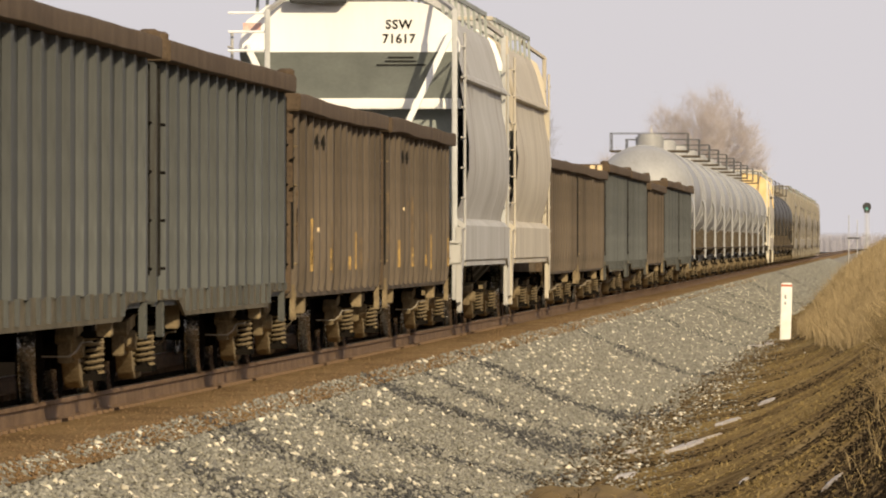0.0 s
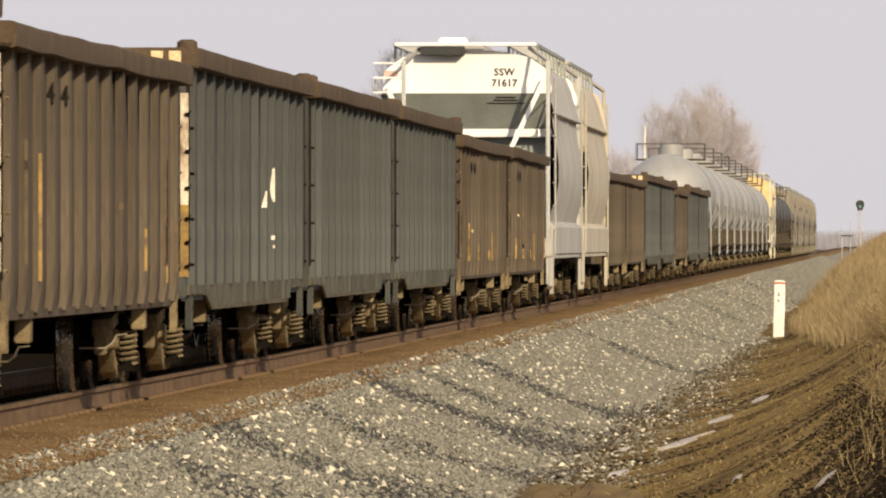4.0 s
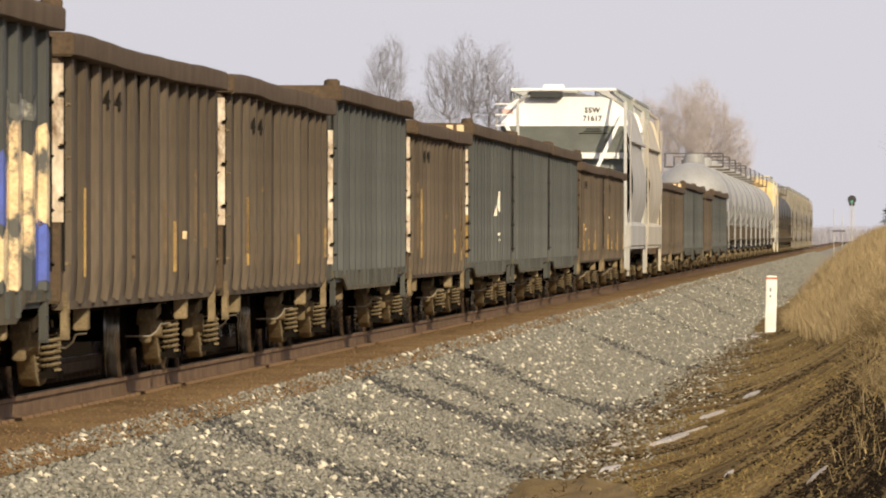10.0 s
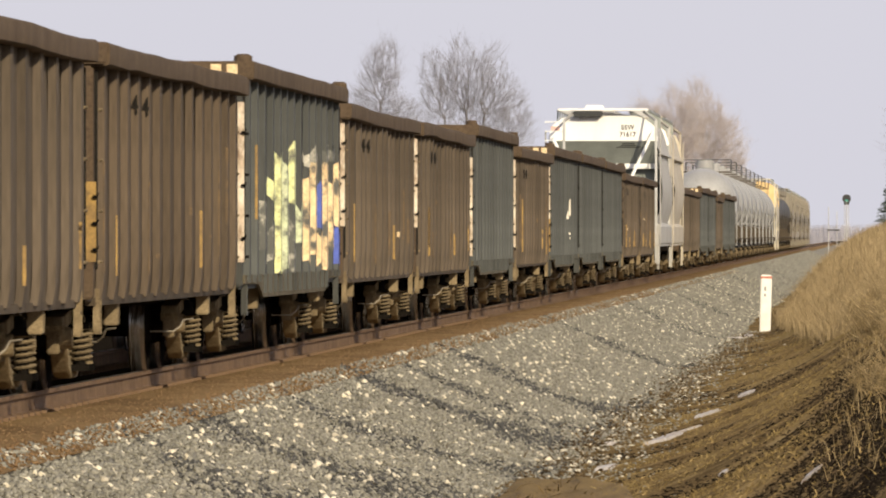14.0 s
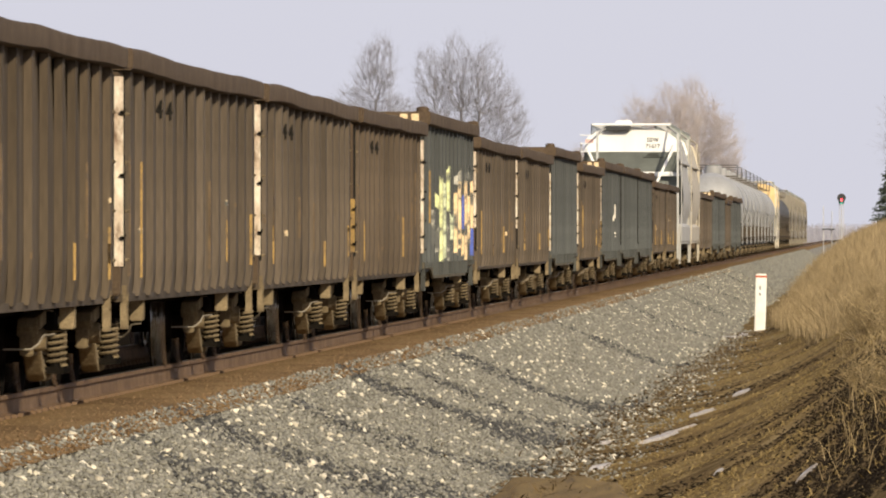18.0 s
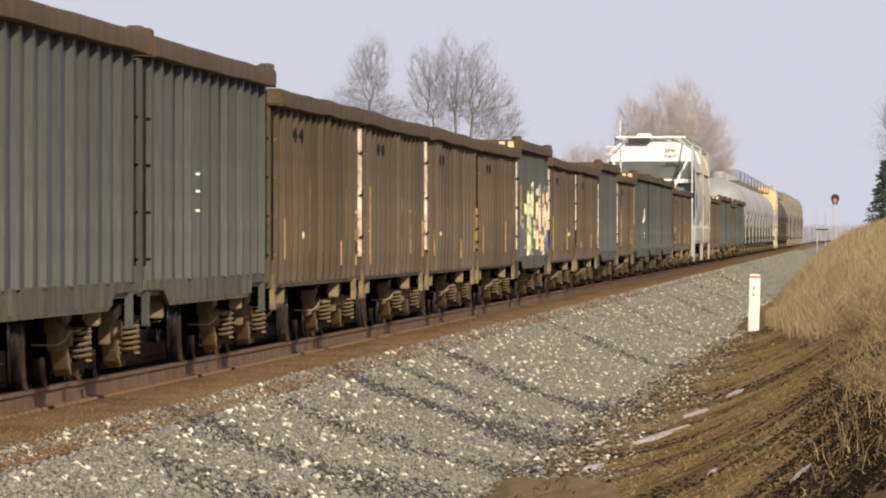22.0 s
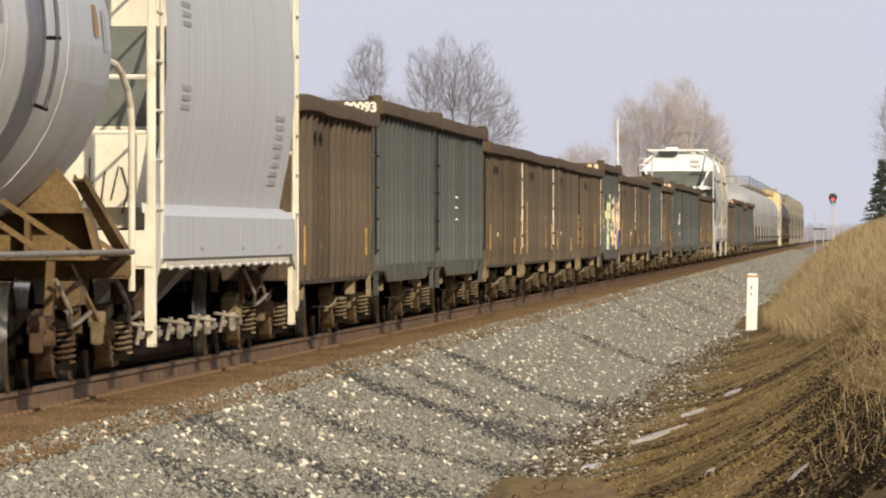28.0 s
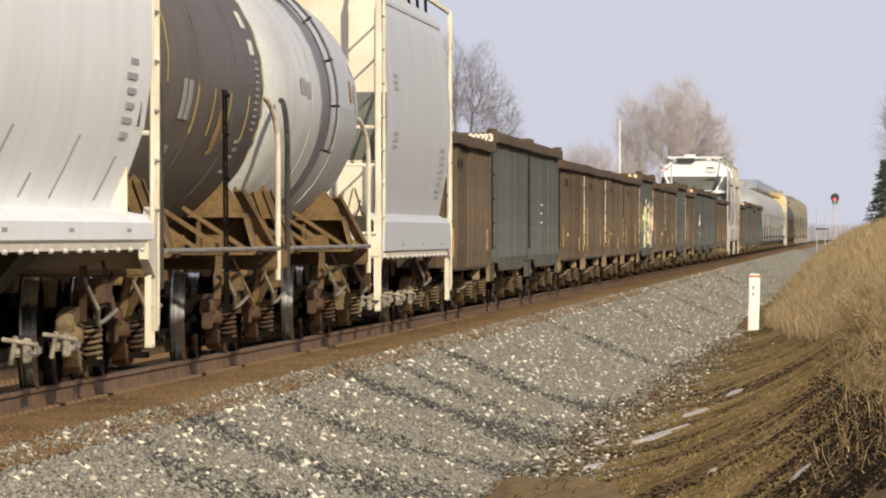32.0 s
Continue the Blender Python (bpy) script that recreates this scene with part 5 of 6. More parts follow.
for k in (37, 38, 39, 40, 41):
    couple(copy_thing(black, Matrix()), k, "plain black tank car with a dome platform", "tank cars of the train")
far_hopper = CAR[17]
for k in range(42, 54):
    if k % 3 == 1:
        couple(copy_thing(black, Matrix()), k, "plain black tank car with a dome platform", "tank cars of the train")
    else:
        car = couple(copy_thing(far_hopper, Matrix()), k, "dirty tan covered hopper car", "covered hoppers of the train")
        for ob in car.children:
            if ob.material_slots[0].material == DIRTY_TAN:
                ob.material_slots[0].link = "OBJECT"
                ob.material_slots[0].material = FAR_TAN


# ---- markings on the cars ----
def rib_y(i):
    return -HALF + 0.62 + i * (2 * HALF - 1.24) / 13


def skin_x(car, y):
    """Where the dented side of a gondola stands at y."""
    v = car["dent"]
    return 1.385 + (1.0 if v > 0 else 0.4) * bulge(abs(v), y)


def rib_mark(car, i, z0, z1, mat, cover=1.0, name="painted_mark", flank=1.0):
    """Paint on one rib of the near side: a skin over its rear flank and its face."""
    bm = bmesh.new()
    y = rib_y(i)
    xs = skin_x(car, y) + 0.003
    lo = 0.058 * (1 - flank)
    pts = [(xs + lo, -0.139 + 0.025 * (1 - flank)), (xs + 0.058, -0.114), (xs + 0.058, -0.114 + 0.224 * cover), (xs + 0.050, -0.110 + 0.216 * cover), (xs + 0.050, -0.107), (xs + lo, -0.129 + 0.023 * (1 - flank))]
    loft(bm, [[(x, y + w, z) for x, w in pts] for z in (z0, z1)])
    return part(name, bm, mat, car)


def corner_strip(car, z0, z1, mat, y=-HALF - 0.052, w=0.125):
    """Pale bare strip on the rear face of the near corner post."""
    if mat == WORN_WHITE:
        z1 = min(z1 + 0.13, 2.44)
    bm = bmesh.new()
    box(bm, 1.372 - w / 2, 1.368 + w / 2, y - 0.003, y + 0.003, z0, z1)
    strip = part("worn_strip", bm, mat, car)
    for q in range(3):
        z = z0 + (z1 - z0) * (0.15 + 0.33 * q)
        bm = bmesh.new()
        box(bm, 1.405, 1.445, y - 0.04, y - 0.002, z - 0.013, z + 0.013, 0.005)
        rod(bm, (1.43, y - 0.03, z - 0.015), (1.45, y - 0.03, z + 0.03), 0.008, 6)
        part("latch", bm, DARK_STEEL, strip)
    return strip


for k in (-1, 2, 3, 4, 5, 7, 8, 10, 14, 15):
    car, r = CAR[k], random.Random(40 + k)
    narrow = END @ Matrix.Diagonal((0.6, 1.0, 1, 1))
    for i in (3, 4):
        lettering(car, "4", 0.21, Matrix.Translation((skin_x(car, rib_y(i)) + 0.03, rib_y(i) - 0.142, 2.155)) @ narrow, BLACK_MARK, weight=0.003)
    for i in (1, 9, 12):
        z0 = r.uniform(0.85, 1.0)
        if r.random() < 0.75:
            rib_mark(car, min(13, i + r.choice((0, 0, 1))), z0, z0 + r.uniform(0.25, 0.5 if i > 1 else 0.95), YELLOW_MARK, 0.1, flank=r.uniform(0.2, 0.45))
    for j in range(4):
        z0 = r.uniform(0.85, 1.3)
        rib_mark(car, r.randrange(14), z0, z0 + r.uniform(0.15, 0.9), OCHRE_MARK, r.choice((0.1, 0.1, 0.5)), flank=r.uniform(0.15, 0.5))
    for j in range(3):
        z0 = r.uniform(1.0, 1.7)
        rib_mark(car, r.randrange(14), z0, z0 + r.uniform(0.02, 0.07), r.choice((PEACH_MARK, OCHRE_MARK, OCHRE_MARK)), r.uniform(0.05, 0.3), flank=r.uniform(0.2, 0.6))
for k in (14, 15):
    for i in (2, 5, 8):
        rib_mark(CAR[k], i, 0.92, 1.3 - 0.03 * i, YELLOW_MARK, 0.1, flank=0.5)
for k, z0, z1, mat in ((3, 0.95, 2.3, WORN_WHITE), (4, 1.0, 2.38, WORN_WHITE), (5, 1.0, 1.6, YELLOW_MARK), (8, 1.3, 2.3, WORN_WHITE), (9, 0.9, 2.2, WORN_WHITE), (10, 1.0, 2.3, WORN_WHITE),
                       (11, 0.9, 1.5, YELLOW_MARK), (11, 1.5, 2.3, WORN_WHITE), (6, 0.95, 2.3, WORN_WHITE), (7, 1.3, 2.3, WORN_WHITE), (14, 1.6, 2.45, CHORD_RUST)):
    corner_strip(CAR[k], z0, z1, mat)

# sprayed letters on one grey car
G = CAR[6]
def rib_skin(car, i0, i1, z0, z1, mat, a=0.3, b=0.3, lift=0.004):
    """Spray paint that follows the side and its ribs from rib i0 to rib i1."""
    xs = skin_x(car, (rib_y(i0) + rib_y(i1)) / 2) + lift
    face = [(xs, rib_y(i0) - a)]
    for i in range(i0, i1 + 1):
        face += [(xs + d, rib_y(i) + w) for d, w in ((0.0, -0.137), (0.058, -0.113), (0.058, 0.113), (0.0, 0.137))]
    face.append((xs, rib_y(i1) + b))
    rag = random.Random(int(z0 * 977 + z1 * 131 + i0 * 7))
    low, high = [rag.uniform(-0.05, 0.03) for p in face], [rag.uniform(-0.08, 0.05) for p in face]
    ring = face + [(x - 0.003, y) for x, y in face[::-1]]
    low, high = low + low[::-1], high + high[::-1]
    bm = bmesh.new()
    loft(bm, [[(x, y, z0 + d + (z1 + e - z0 - d) * f) for (x, y), d, e in zip(ring, low, high)] for f in (0, 0.5, 1)])
    return part("sprayed_letter", bm, mat, car)


for i0, i1, z0, z1, mat, lift in ((4, 4, 0.84, 2.02, LIME_MARK, 0.004), (3, 3, 1.58, 1.72, LIME_MARK, 0.004), (5, 5, 0.86, 1.9, LIME_SPRAY, 0.005), (6, 6, 1.55, 2.12, LIME_MARK, 0.005), (6, 6, 0.86, 1.35, PALE_SPRAY, 0.006),
                                  (7, 7, 1.15, 1.5, LIME_SPRAY, 0.004), (2, 2, 1.05, 1.5, PALE_SPRAY, 0.004), (3, 3, 0.95, 1.3, PALE_SPRAY, 0.004), (8, 8, 0.95, 1.82, PEACH_MARK, 0.004), (9, 9, 1.0, 1.93, PEACH_MARK, 0.005), (10, 10, 1.30, 1.75, BLUE_MARK, 0.004), (10, 10, 0.9, 1.25, PEACH_MARK, 0.005), (11, 11, 0.84, 2.0, PEACH_MARK, 0.007),
                                  (12, 12, 1.05, 1.8, PEACH_MARK, 0.005), (13, 13, 1.3, 1.95, PEACH_MARK, 0.004), (13, 13, 0.88, 1.28, BLUE_MARK, 0.004), (8, 9, 1.94, 2.08, PALE_SPRAY, 0.009), (11, 12, 1.98, 2.16, PALE_SPRAY, 0.010)):
    rib_skin(G, i0, i1, z0, z1, mat, lift=lift)
rib_mark(G, 1, 1.35, 2.05, YELLOW_MARK, 0.1, flank=0.4)
# white curved mark and dots
W = CAR[11]
for q in range(14):
    f = q / 13
    rib_mark(W, 9, 1.57 + 0.29 * f, 1.595 + 0.29 * f, WHITE_MARK, 0.1, flank=0.28 + 0.6 * math.sin(math.pi * (0.15 + 0.8 * (1 - f) ** 1.4)) * (1 - 0.5 * f))
for q in range(7):
    f = q / 6
    rib_mark(W, 8, 1.51 + 0.13 * f, 1.535 + 0.13 * f, WHITE_MARK, 0.1, flank=0.85 - 0.6 * f)
rib_mark(W, 9, 1.21, 1.25, WHITE_MARK, 0.15, flank=0.6)
rib_mark(W, 9, 1.13, 1.16, WHITE_MARK, 0.1, flank=0.3)
for z in (1.40, 1.57, 1.72):
    rib_mark(CAR[1], 5, z, z + 0.022, WHITE_MARK, 0.1, flank=0.6)
for k, text in ((0, "00093"),):
    lettering(CAR[k], text, 0.16, Matrix.Translation((1.24, -HALF - 0.086, 2.675)) @ END, WHITE_MARK, weight=0.008)
for k in (6, 11, 20):
    for j in range(2):
        bm = bmesh.new()
        box(bm, 1.12 + 0.15 * j, 1.22 + 0.15 * j, -HALF - 0.086, -HALF - 0.082, 2.68, 2.78)
        part("number_bar", bm, PEACH_MARK, CAR[k])

# the white hopper end
S = CAR[16]
lettering(S, "SSW", 0.17, Matrix.Translation((0.66, -HALF + 1.1 - 0.006, 4.06)) @ END, BLACK_MARK, gap=1.12, weight=0.0045)
lettering(S, "71617", 0.17, Matrix.Translation((0.66, -HALF + 1.1 - 0.006, 3.87)) @ END, BLACK_MARK, gap=1.05, weight=0.0045)
for j, w in enumerate((0.34, 0.42, 0.66)):
    bm = bmesh.new()
    z = 3.68 - 0.05 * j
    box(bm, 0.68 - w / 2, 0.68 + w / 2, -HALF + 1.1 + (3.75 - z) * 0.9 - 0.012, -HALF + 1.1 + (3.75 - z) * 0.9 - 0.004, z - 0.008, z + 0.008)
    part("notice_bar", bm, BLACK_MARK, S)

for z in (3.75, 4.0, 4.25):
    bm = bmesh.new()
    rod(bm, (-1.55, -HALF + 0.1, z), (-1.05, -HALF + 0.1, z), 0.018, 6)
    part("end_rung", bm, WHITE_PAINT, S)
bm = bmesh.new()
box(bm, -1.42, -1.18, -HALF + 1.08, -HALF + 1.094, 4.02, 4.14)
part("warning_label", bm, FADED_RED, S)
bm = bmesh.new()
box(bm, -0.78, -0.02, -HALF + 0.78, -HALF + 1.08, 4.40, 4.555, 0.015)
part("brake_platform", bm, SIGNAL_BLACK, S)
bm = bmesh.new()
box(bm, -0.5, 0.0, -HALF + 1.5, -HALF + 2.1, 4.60, 4.72, 0.03)
part("roof_hatch", bm, WHITE_PAINT, S)

# reflective strips and lettering bars on the brown tank
B = CAR[-4]


def barrel_mark(car, y, a0, a1, w, mat, r=1.45, zc=2.62, name="reflective_strip"):
    """A strip on the near flank of a barrel, between two heights as angles."""
    bm = bmesh.new()
    n = 6
    rings = []
    for i in range(n + 1):
        a = a0 + (a1 - a0) * i / n
        rings.append([(q * math.cos(a), y + d, zc + q * math.sin(a)) for q, d in ((r + 0.003, -w / 2), (r + 0.008, -w / 2), (r + 0.008, w / 2), (r + 0.003, w / 2))])
    loft(bm, rings)
    return part(name, bm, mat, car)


for y in (-2.6, -0.4, 1.8, 4.4):
    barrel_mark(B, y, -0.38, -0.08, 0.10, FLAT_YELLOW)
for y, a0, a1 in ((-6.5, -0.1, 0.9), (6.5, -0.5, 0.9)):
    barrel_mark(B, y, a0, a1, 0.06, FLAT_YELLOW)
for y, a0, a1, w, mat in ((-4.3, -0.30, -0.06, 0.45, GREY_MARK), (-3.6, -0.30, -0.06, 0.45, GREY_MARK), (0.9, -0.5, -0.2, 0.5, YELLOW_MARK), (5.0, 0.38, 0.5, 0.6, WHITE_MARK), (5.2, 0.2, 0.3, 0.6, WHITE_MARK), (-4.8, -0.55, -0.47, 1.0, GREY_MARK)):
    barrel_mark(B, y, a0, a1, w, mat, name="lettering_bar")
for q in range(11):
    barrel_mark(B, 5.6, -0.30 + 0.045 * q, -0.285 + 0.045 * q, 0.5, GREY_MARK, name="lettering_bar")
for q in range(5):
    barrel_mark(B, 4.1 + 0.1 * (q % 2), -0.62 + 0.055 * q, -0.595 + 0.055 * q, 0.5, GREY_MARK, name="lettering_bar")
WT = CAR[-3]
for y, a0, a1, w, mat in ((-4.4, 0.02, 0.14, 0.8, GREY_MARK), (-3.4, 0.0, 0.12, 0.8, GREY_MARK), (5.2, 0.05, 0.22, 0.3, YELLOW_MARK), (6.0, -0.02, 0.2, 0.25, GREY_MARK), (6.3, 0.3, 0.42, 0.3, WHITE_MARK)):
    barrel_mark(WT, y, a0, a1, w, mat, name="lettering_bar")
# data bars on the pale hoppers
for k, half in ((-2, 10.2), (-5, 10.0)):
    for j in range(6 if k == -5 else 8):
        bm = bmesh.new()
        z = 1.97 + 0.115 * j if k == -5 else 1.70 + 0.09 * j
        x = side_x(z) + 0.004
        x -= 0.12 * max(0.0, 2.5 - z) ** 2 if k == -5 else 0
        box(bm, x - 0.003, x + 0.003, half - (3.4 if k == -5 else 3.8) - 0.25 * (j % 3 == 1), half - 2.6, z - 0.024, z + 0.024)
        part("data_bar", bm, GREY_MARK, CAR[k])
    for z in (2.35, 3.05):
        bm = bmesh.new()
        for dz in (-0.08, 0.0, 0.08):
            x = side_x(z + dz) + 0.004
            box(bm, x - 0.003, x + 0.003, -half + 3.0, -half + 4.1, z + dz - 0.022, z + dz + 0.022)
        part("data_block", bm, GREY_MARK, CAR[k])

# slanting strokes low on the white hopper and scrawl on the pale hopper's end
for y, h in ((-9.0, 0.62), (-6.4, 0.28), (-3.6, 0.7), (-0.4, 0.25), (2.2, 0.68), (6.4, 0.5)):
    bm = bmesh.new()
    z0, h = 1.46, h * 0.7
    loft(bm, [[(side_x(z) - 0.12 * max(0.0, 2.5 - z) ** 2 + d, y + (z - z0) * 1.5 + w, z) for d, w in ((0.002, -0.06), (0.006, -0.06), (0.006, 0.06), (0.002, 0.06))] for z in (z0, z0 + h * 0.5, z0 + h)])
    part("painted_stroke", bm, GREY_MARK, CAR[-5])
H = CAR[-2]
rs = random.Random(3)
for j in range(9):
    bm = bmesh.new()
    x, z = 0.55 + 0.09 * j, rs.uniform(1.35, 1.6)
    bar(bm, (x, -10.2 + 1.1 + 0.35, z), (x + rs.uniform(-0.1, 0.12), -10.2 + 1.1 + 0.35, z + rs.uniform(0.1, 0.36)), 0.03, 0.008)
    part("scrawl", bm, BLACK_MARK, H)


# ---- trackside things ----
def marker_post():
    m = thing("marker_post", "white painted trackside post with a red top band", "post")
    x, y = -2.57, 240.0
    z = ground_z(x, y)
    bm = bmesh.new()
    box(bm, -0.135, 0.135, -0.07, 0.07, -0.15, 1.345, 0.02)
    part("board", bm, POST_PAINT, m)
    bm = bmesh.new()
    box(bm, -0.138, 0.138, -0.073, 0.073, 1.245, 1.315, 0.01)
    part("top_band", bm, RED_MARK, m)
    for j, (w, h) in enumerate(((0.05, 0.10), (0.05, 0.07))):
        bm = bmesh.new()
        box(bm, -0.05, -0.05 + w, -0.076, -0.072, 0.95 - 0.14 * j, 0.95 - 0.14 * j + h)
        part("marking", bm, GREY_MARK, m)
    m.matrix_basis = pose(x, y, z + 0.05, 0, 1.5, 3)


marker_post()


def signal_mast(x, y, head_z):
    m = thing("railway_signal", "dark searchlight signal on a slim mast", "signal")
    z = ground_z(x, y)
    bm = bmesh.new()
    rod(bm, (0, 0, -0.2), (0, 0, head_z), 0.04, 8)
    part("mast", bm, POLE_GREY, m)
    bm = bmesh.new()
    n = 28
    rings = [[(q * math.cos(i * math.tau / n), y0, head_z + up + q * math.sin(i * math.tau / n)) for i in range(n)] for q, y0, up in ((0.10, -0.10, 0), (0.31, -0.10, 0.14), (0.31, -0.06, 0.14), (0.10, -0.06, 0), (0.10, -0.10, 0))]
    loft(bm, rings, caps=False)
    part("target", bm, SIGNAL_BLACK, m)
    bm = bmesh.new()
    box(bm, -0.2, 0.2, 0.06, 0.45, head_z - 0.3, head_z + 0.3, 0.03)
    rod(bm, (0, -0.03, head_z - 0.36), (0, 0.1, head_z - 0.36), 0.03, 8)
    part("case", bm, SIGNAL_BLACK, m)
    bm = bmesh.new()
    box(bm, -0.12, 0.12, -0.012, 0.012, -0.12, 0.34)
    vane = part("spectacle", bm, SIGNAL_BLACK, m)
    vane.matrix_basis = pose(0, 0, head_z)
    for dz, mat, name in ((0.0, GREEN_LENS, "green_lens"), (0.23, RED_LENS, "red_lens")):
        bm = bmesh.new()
        rod(bm, (0, -0.016, dz), (0, -0.03, dz), 0.11, 18)
        part(name, bm, mat, vane)
    bm = bmesh.new()
    box(bm, -0.5, 0.5, -0.3, 0.3, 0.4, 0.5)
    part("platform", bm, SIGNAL_BLACK, m)
    bm = bmesh.new()
    for a in (-0.15, 0.15):
        rod(bm, (a, 0.15, 0.0), (a, 0.15, head_z - 0.3), 0.02, 6)
    for i in range(10):
        rod(bm, (-0.15, 0.15, 0.3 + i * 0.3), (0.15, 0.15, 0.3 + i * 0.3), 0.015, 6)
    part("ladder", bm, POLE_GREY, m)
    m.matrix_basis = pose(x, y, z)
    return m, vane, head_z


signal, spectacle, spectacle_z = signal_mast(-1.66, 700.0, 3.67 - ground_z(-1.66, 700.0))


def signal_frame():
    m = thing("relay_mast", "grey trackside mast with a low dark platform", "mast")
    x, y = -2.85, 760.0
    z = ground_z(x, y)
    for a, h in ((-0.35, 4.6), (0.3, 4.2)):
        bm = bmesh.new()
        rod(bm, (a, 0, -0.2), (a, 0, h - z - 1.2), 0.03, 8)
        part("mast", bm, POLE_GREY, m)
    bm = bmesh.new()
    box(bm, -0.45, 0.5, -0.3, 0.3, 1.65 - z - 0.1, 1.65 - z)
    part("platform", bm, SIGNAL_BLACK, m)
    m.matrix_basis = pose(x, y, z)


signal_frame()


def line_pole():
    m = thing("line_pole", "slim pale pole with a white upper half", "pole")
    bm = bmesh.new()
    rod(bm, (0, 0, -0.3), (0, 0, 7.6), 0.09, 10, 0.085)
    part("lower_pole", bm, POLE_GREY, m)
    bm = bmesh.new()
    rod(bm, (0, 0, 7.6), (0, 0, 12.2), 0.10, 10, 0.07)
    part("upper_pole", bm, WHITE_MARK, m)
    m.matrix_basis = pose(-19.5, 800, -1.6)


line_pole()


# ---- bare trees ----
def twig_mesh(name, sticks, mat):
    """Many tapered three-sided sticks (a, b, r0, r1) as one mesh."""
    a, b = np.array([s[0] for s in sticks]), np.array([s[1] for s in sticks])
    r0, r1 = np.array([s[2] for s in sticks]), np.array([s[3] for s in sticks])
    d = b - a
    d /= np.linalg.norm(d, axis=1)[:, None] + 1e-9
    u = np.cross(d, np.array([0.31, 0.87, 0.38]))
    u /= np.linalg.norm(u, axis=1)[:, None] + 1e-9
    w = np.cross(d, u)
    v = []
    for p, r in ((a, r0), (b, r1)):
        for i in range(3):
            c, s = math.cos(i * math.tau / 3), math.sin(i * math.tau / 3)
            v.append(p + (u * c + w * s) * r[:, None])
    v = np.stack(v, 1)
    f = np.array([(0, 1, 4, 3), (1, 2, 5, 4), (2, 0, 3, 5)])[None] + 6 * np.arange(len(a))[:, None, None]
    return raw_mesh(name, v.reshape(-1, 3), f.reshape(-1, 4), mat)


def bare_tree(x, y, stems, seed, mat, label, count=2200, twig=0.006, fine=5, base=-1.6, lobe=1.0, reach=0.55):
    """Several leaning stems, each with its own crown, filled by branches that fork from the nearest wood.
    A stem is (foot x, crown x, crown z, half width, half height)."""
    rng = np.random.default_rng(seed)
    nodes, parent, tips = [np.zeros(3)], [-1], []
    for foot, cx, cz, w, h in stems:
        last = 0
        wig = rng.uniform(0, 6)
        end = np.array((foot + 0.7 * (cx - foot), rng.uniform(-0.3, 0.3) * w, cz - 0.45 * h))
        for i in range(1, 15):
            f = i / 14
            p = np.array((foot, 0, 0)) * (1 - f) + end * f + np.array((0.10 * w * math.sin(wig + 7 * f), 0.08 * w * math.cos(wig + 6 * f), 0)) * math.sin(math.pi * f)
            nodes.append(p)
            parent.append(last)
            last = len(nodes) - 1
        n = int(count * w * h / sum(q[3] * q[4] for q in stems))
        d = rng.normal(0, 1, (n, 3))
        d /= np.linalg.norm(d, axis=1)[:, None]
        rad = rng.random(n) ** 0.42 * (1 + 0.16 * np.sin(3 * np.arctan2(d[:, 2], d[:, 0]) + wig) * lobe)
        tips.append(np.array((cx, 0, cz)) + d * rad[:, None] * np.array((w, w, h)))
    tips = np.concatenate(tips)
    tips = tips[tips[:, 2] > 0.8]
    foot = np.array((np.mean([q[0] for q in stems]), 0, 0.0))
    tips = tips[np.argsort(np.linalg.norm((tips - foot) * np.array((1.3, 1.3, 1.0)), axis=1))]
    all_nodes = np.zeros((len(nodes) + len(tips), 3))
    all_nodes[:len(nodes)] = nodes
    way = np.zeros(len(all_nodes))
    for k in range(1, len(nodes)):
        way[k] = 0.1 * (all_nodes[len(nodes) - 1][2] - all_nodes[k][2])
    for p in tips:
        k = len(parent)
        d = all_nodes[1:k] - p
        far = np.sqrt(np.einsum("ij,ij->i", d, d))
        j = 1 + int(np.argmin(far + 0.62 * way[1:k] + 1.5 * np.clip(d[:, 2] + 0.35 * far, 0, None)))
        all_nodes[k] = p
        way[k] = way[j] + far[j - 1]
        parent.append(j)
    n = len(parent)
    load = np.ones(n)
    for k in range(n - 1, 0, -1):
        load[parent[k]] += load[k]
    size = twig * load ** 0.44
    limbs, twigs = [], []
    for k in range(1, n):
        a, b = all_nodes[parent[k]], all_nodes[k]
        (limbs if load[k] > 12 else twigs).append((tuple(a), tuple(b), size[k] * 1.1, size[k]))
        if load[k] < 6:
            out = b - a
            out = out / (np.linalg.norm(out) + 1e-6)
            for i in range(fine):
                q = b + (out * 0.5 + rng.normal(0, 0.5, 3) + np.array((0, 0, 0.45))) * reach * rng.uniform(0.4, 1.2)
                p = a + (b - a) * rng.random()
                twigs.append((tuple(p), tuple(q), twig * 0.8, twig * 0.45))
    t = thing("bare_tree", label, "tree", "bare trees beyond the train")
    part("trunk", twig_mesh("trunk", limbs, mat), mat, t)
    part("crown", twig_mesh("crown", twigs, mat), mat, t)
    t.matrix_basis = pose(x, y, base)
    return t


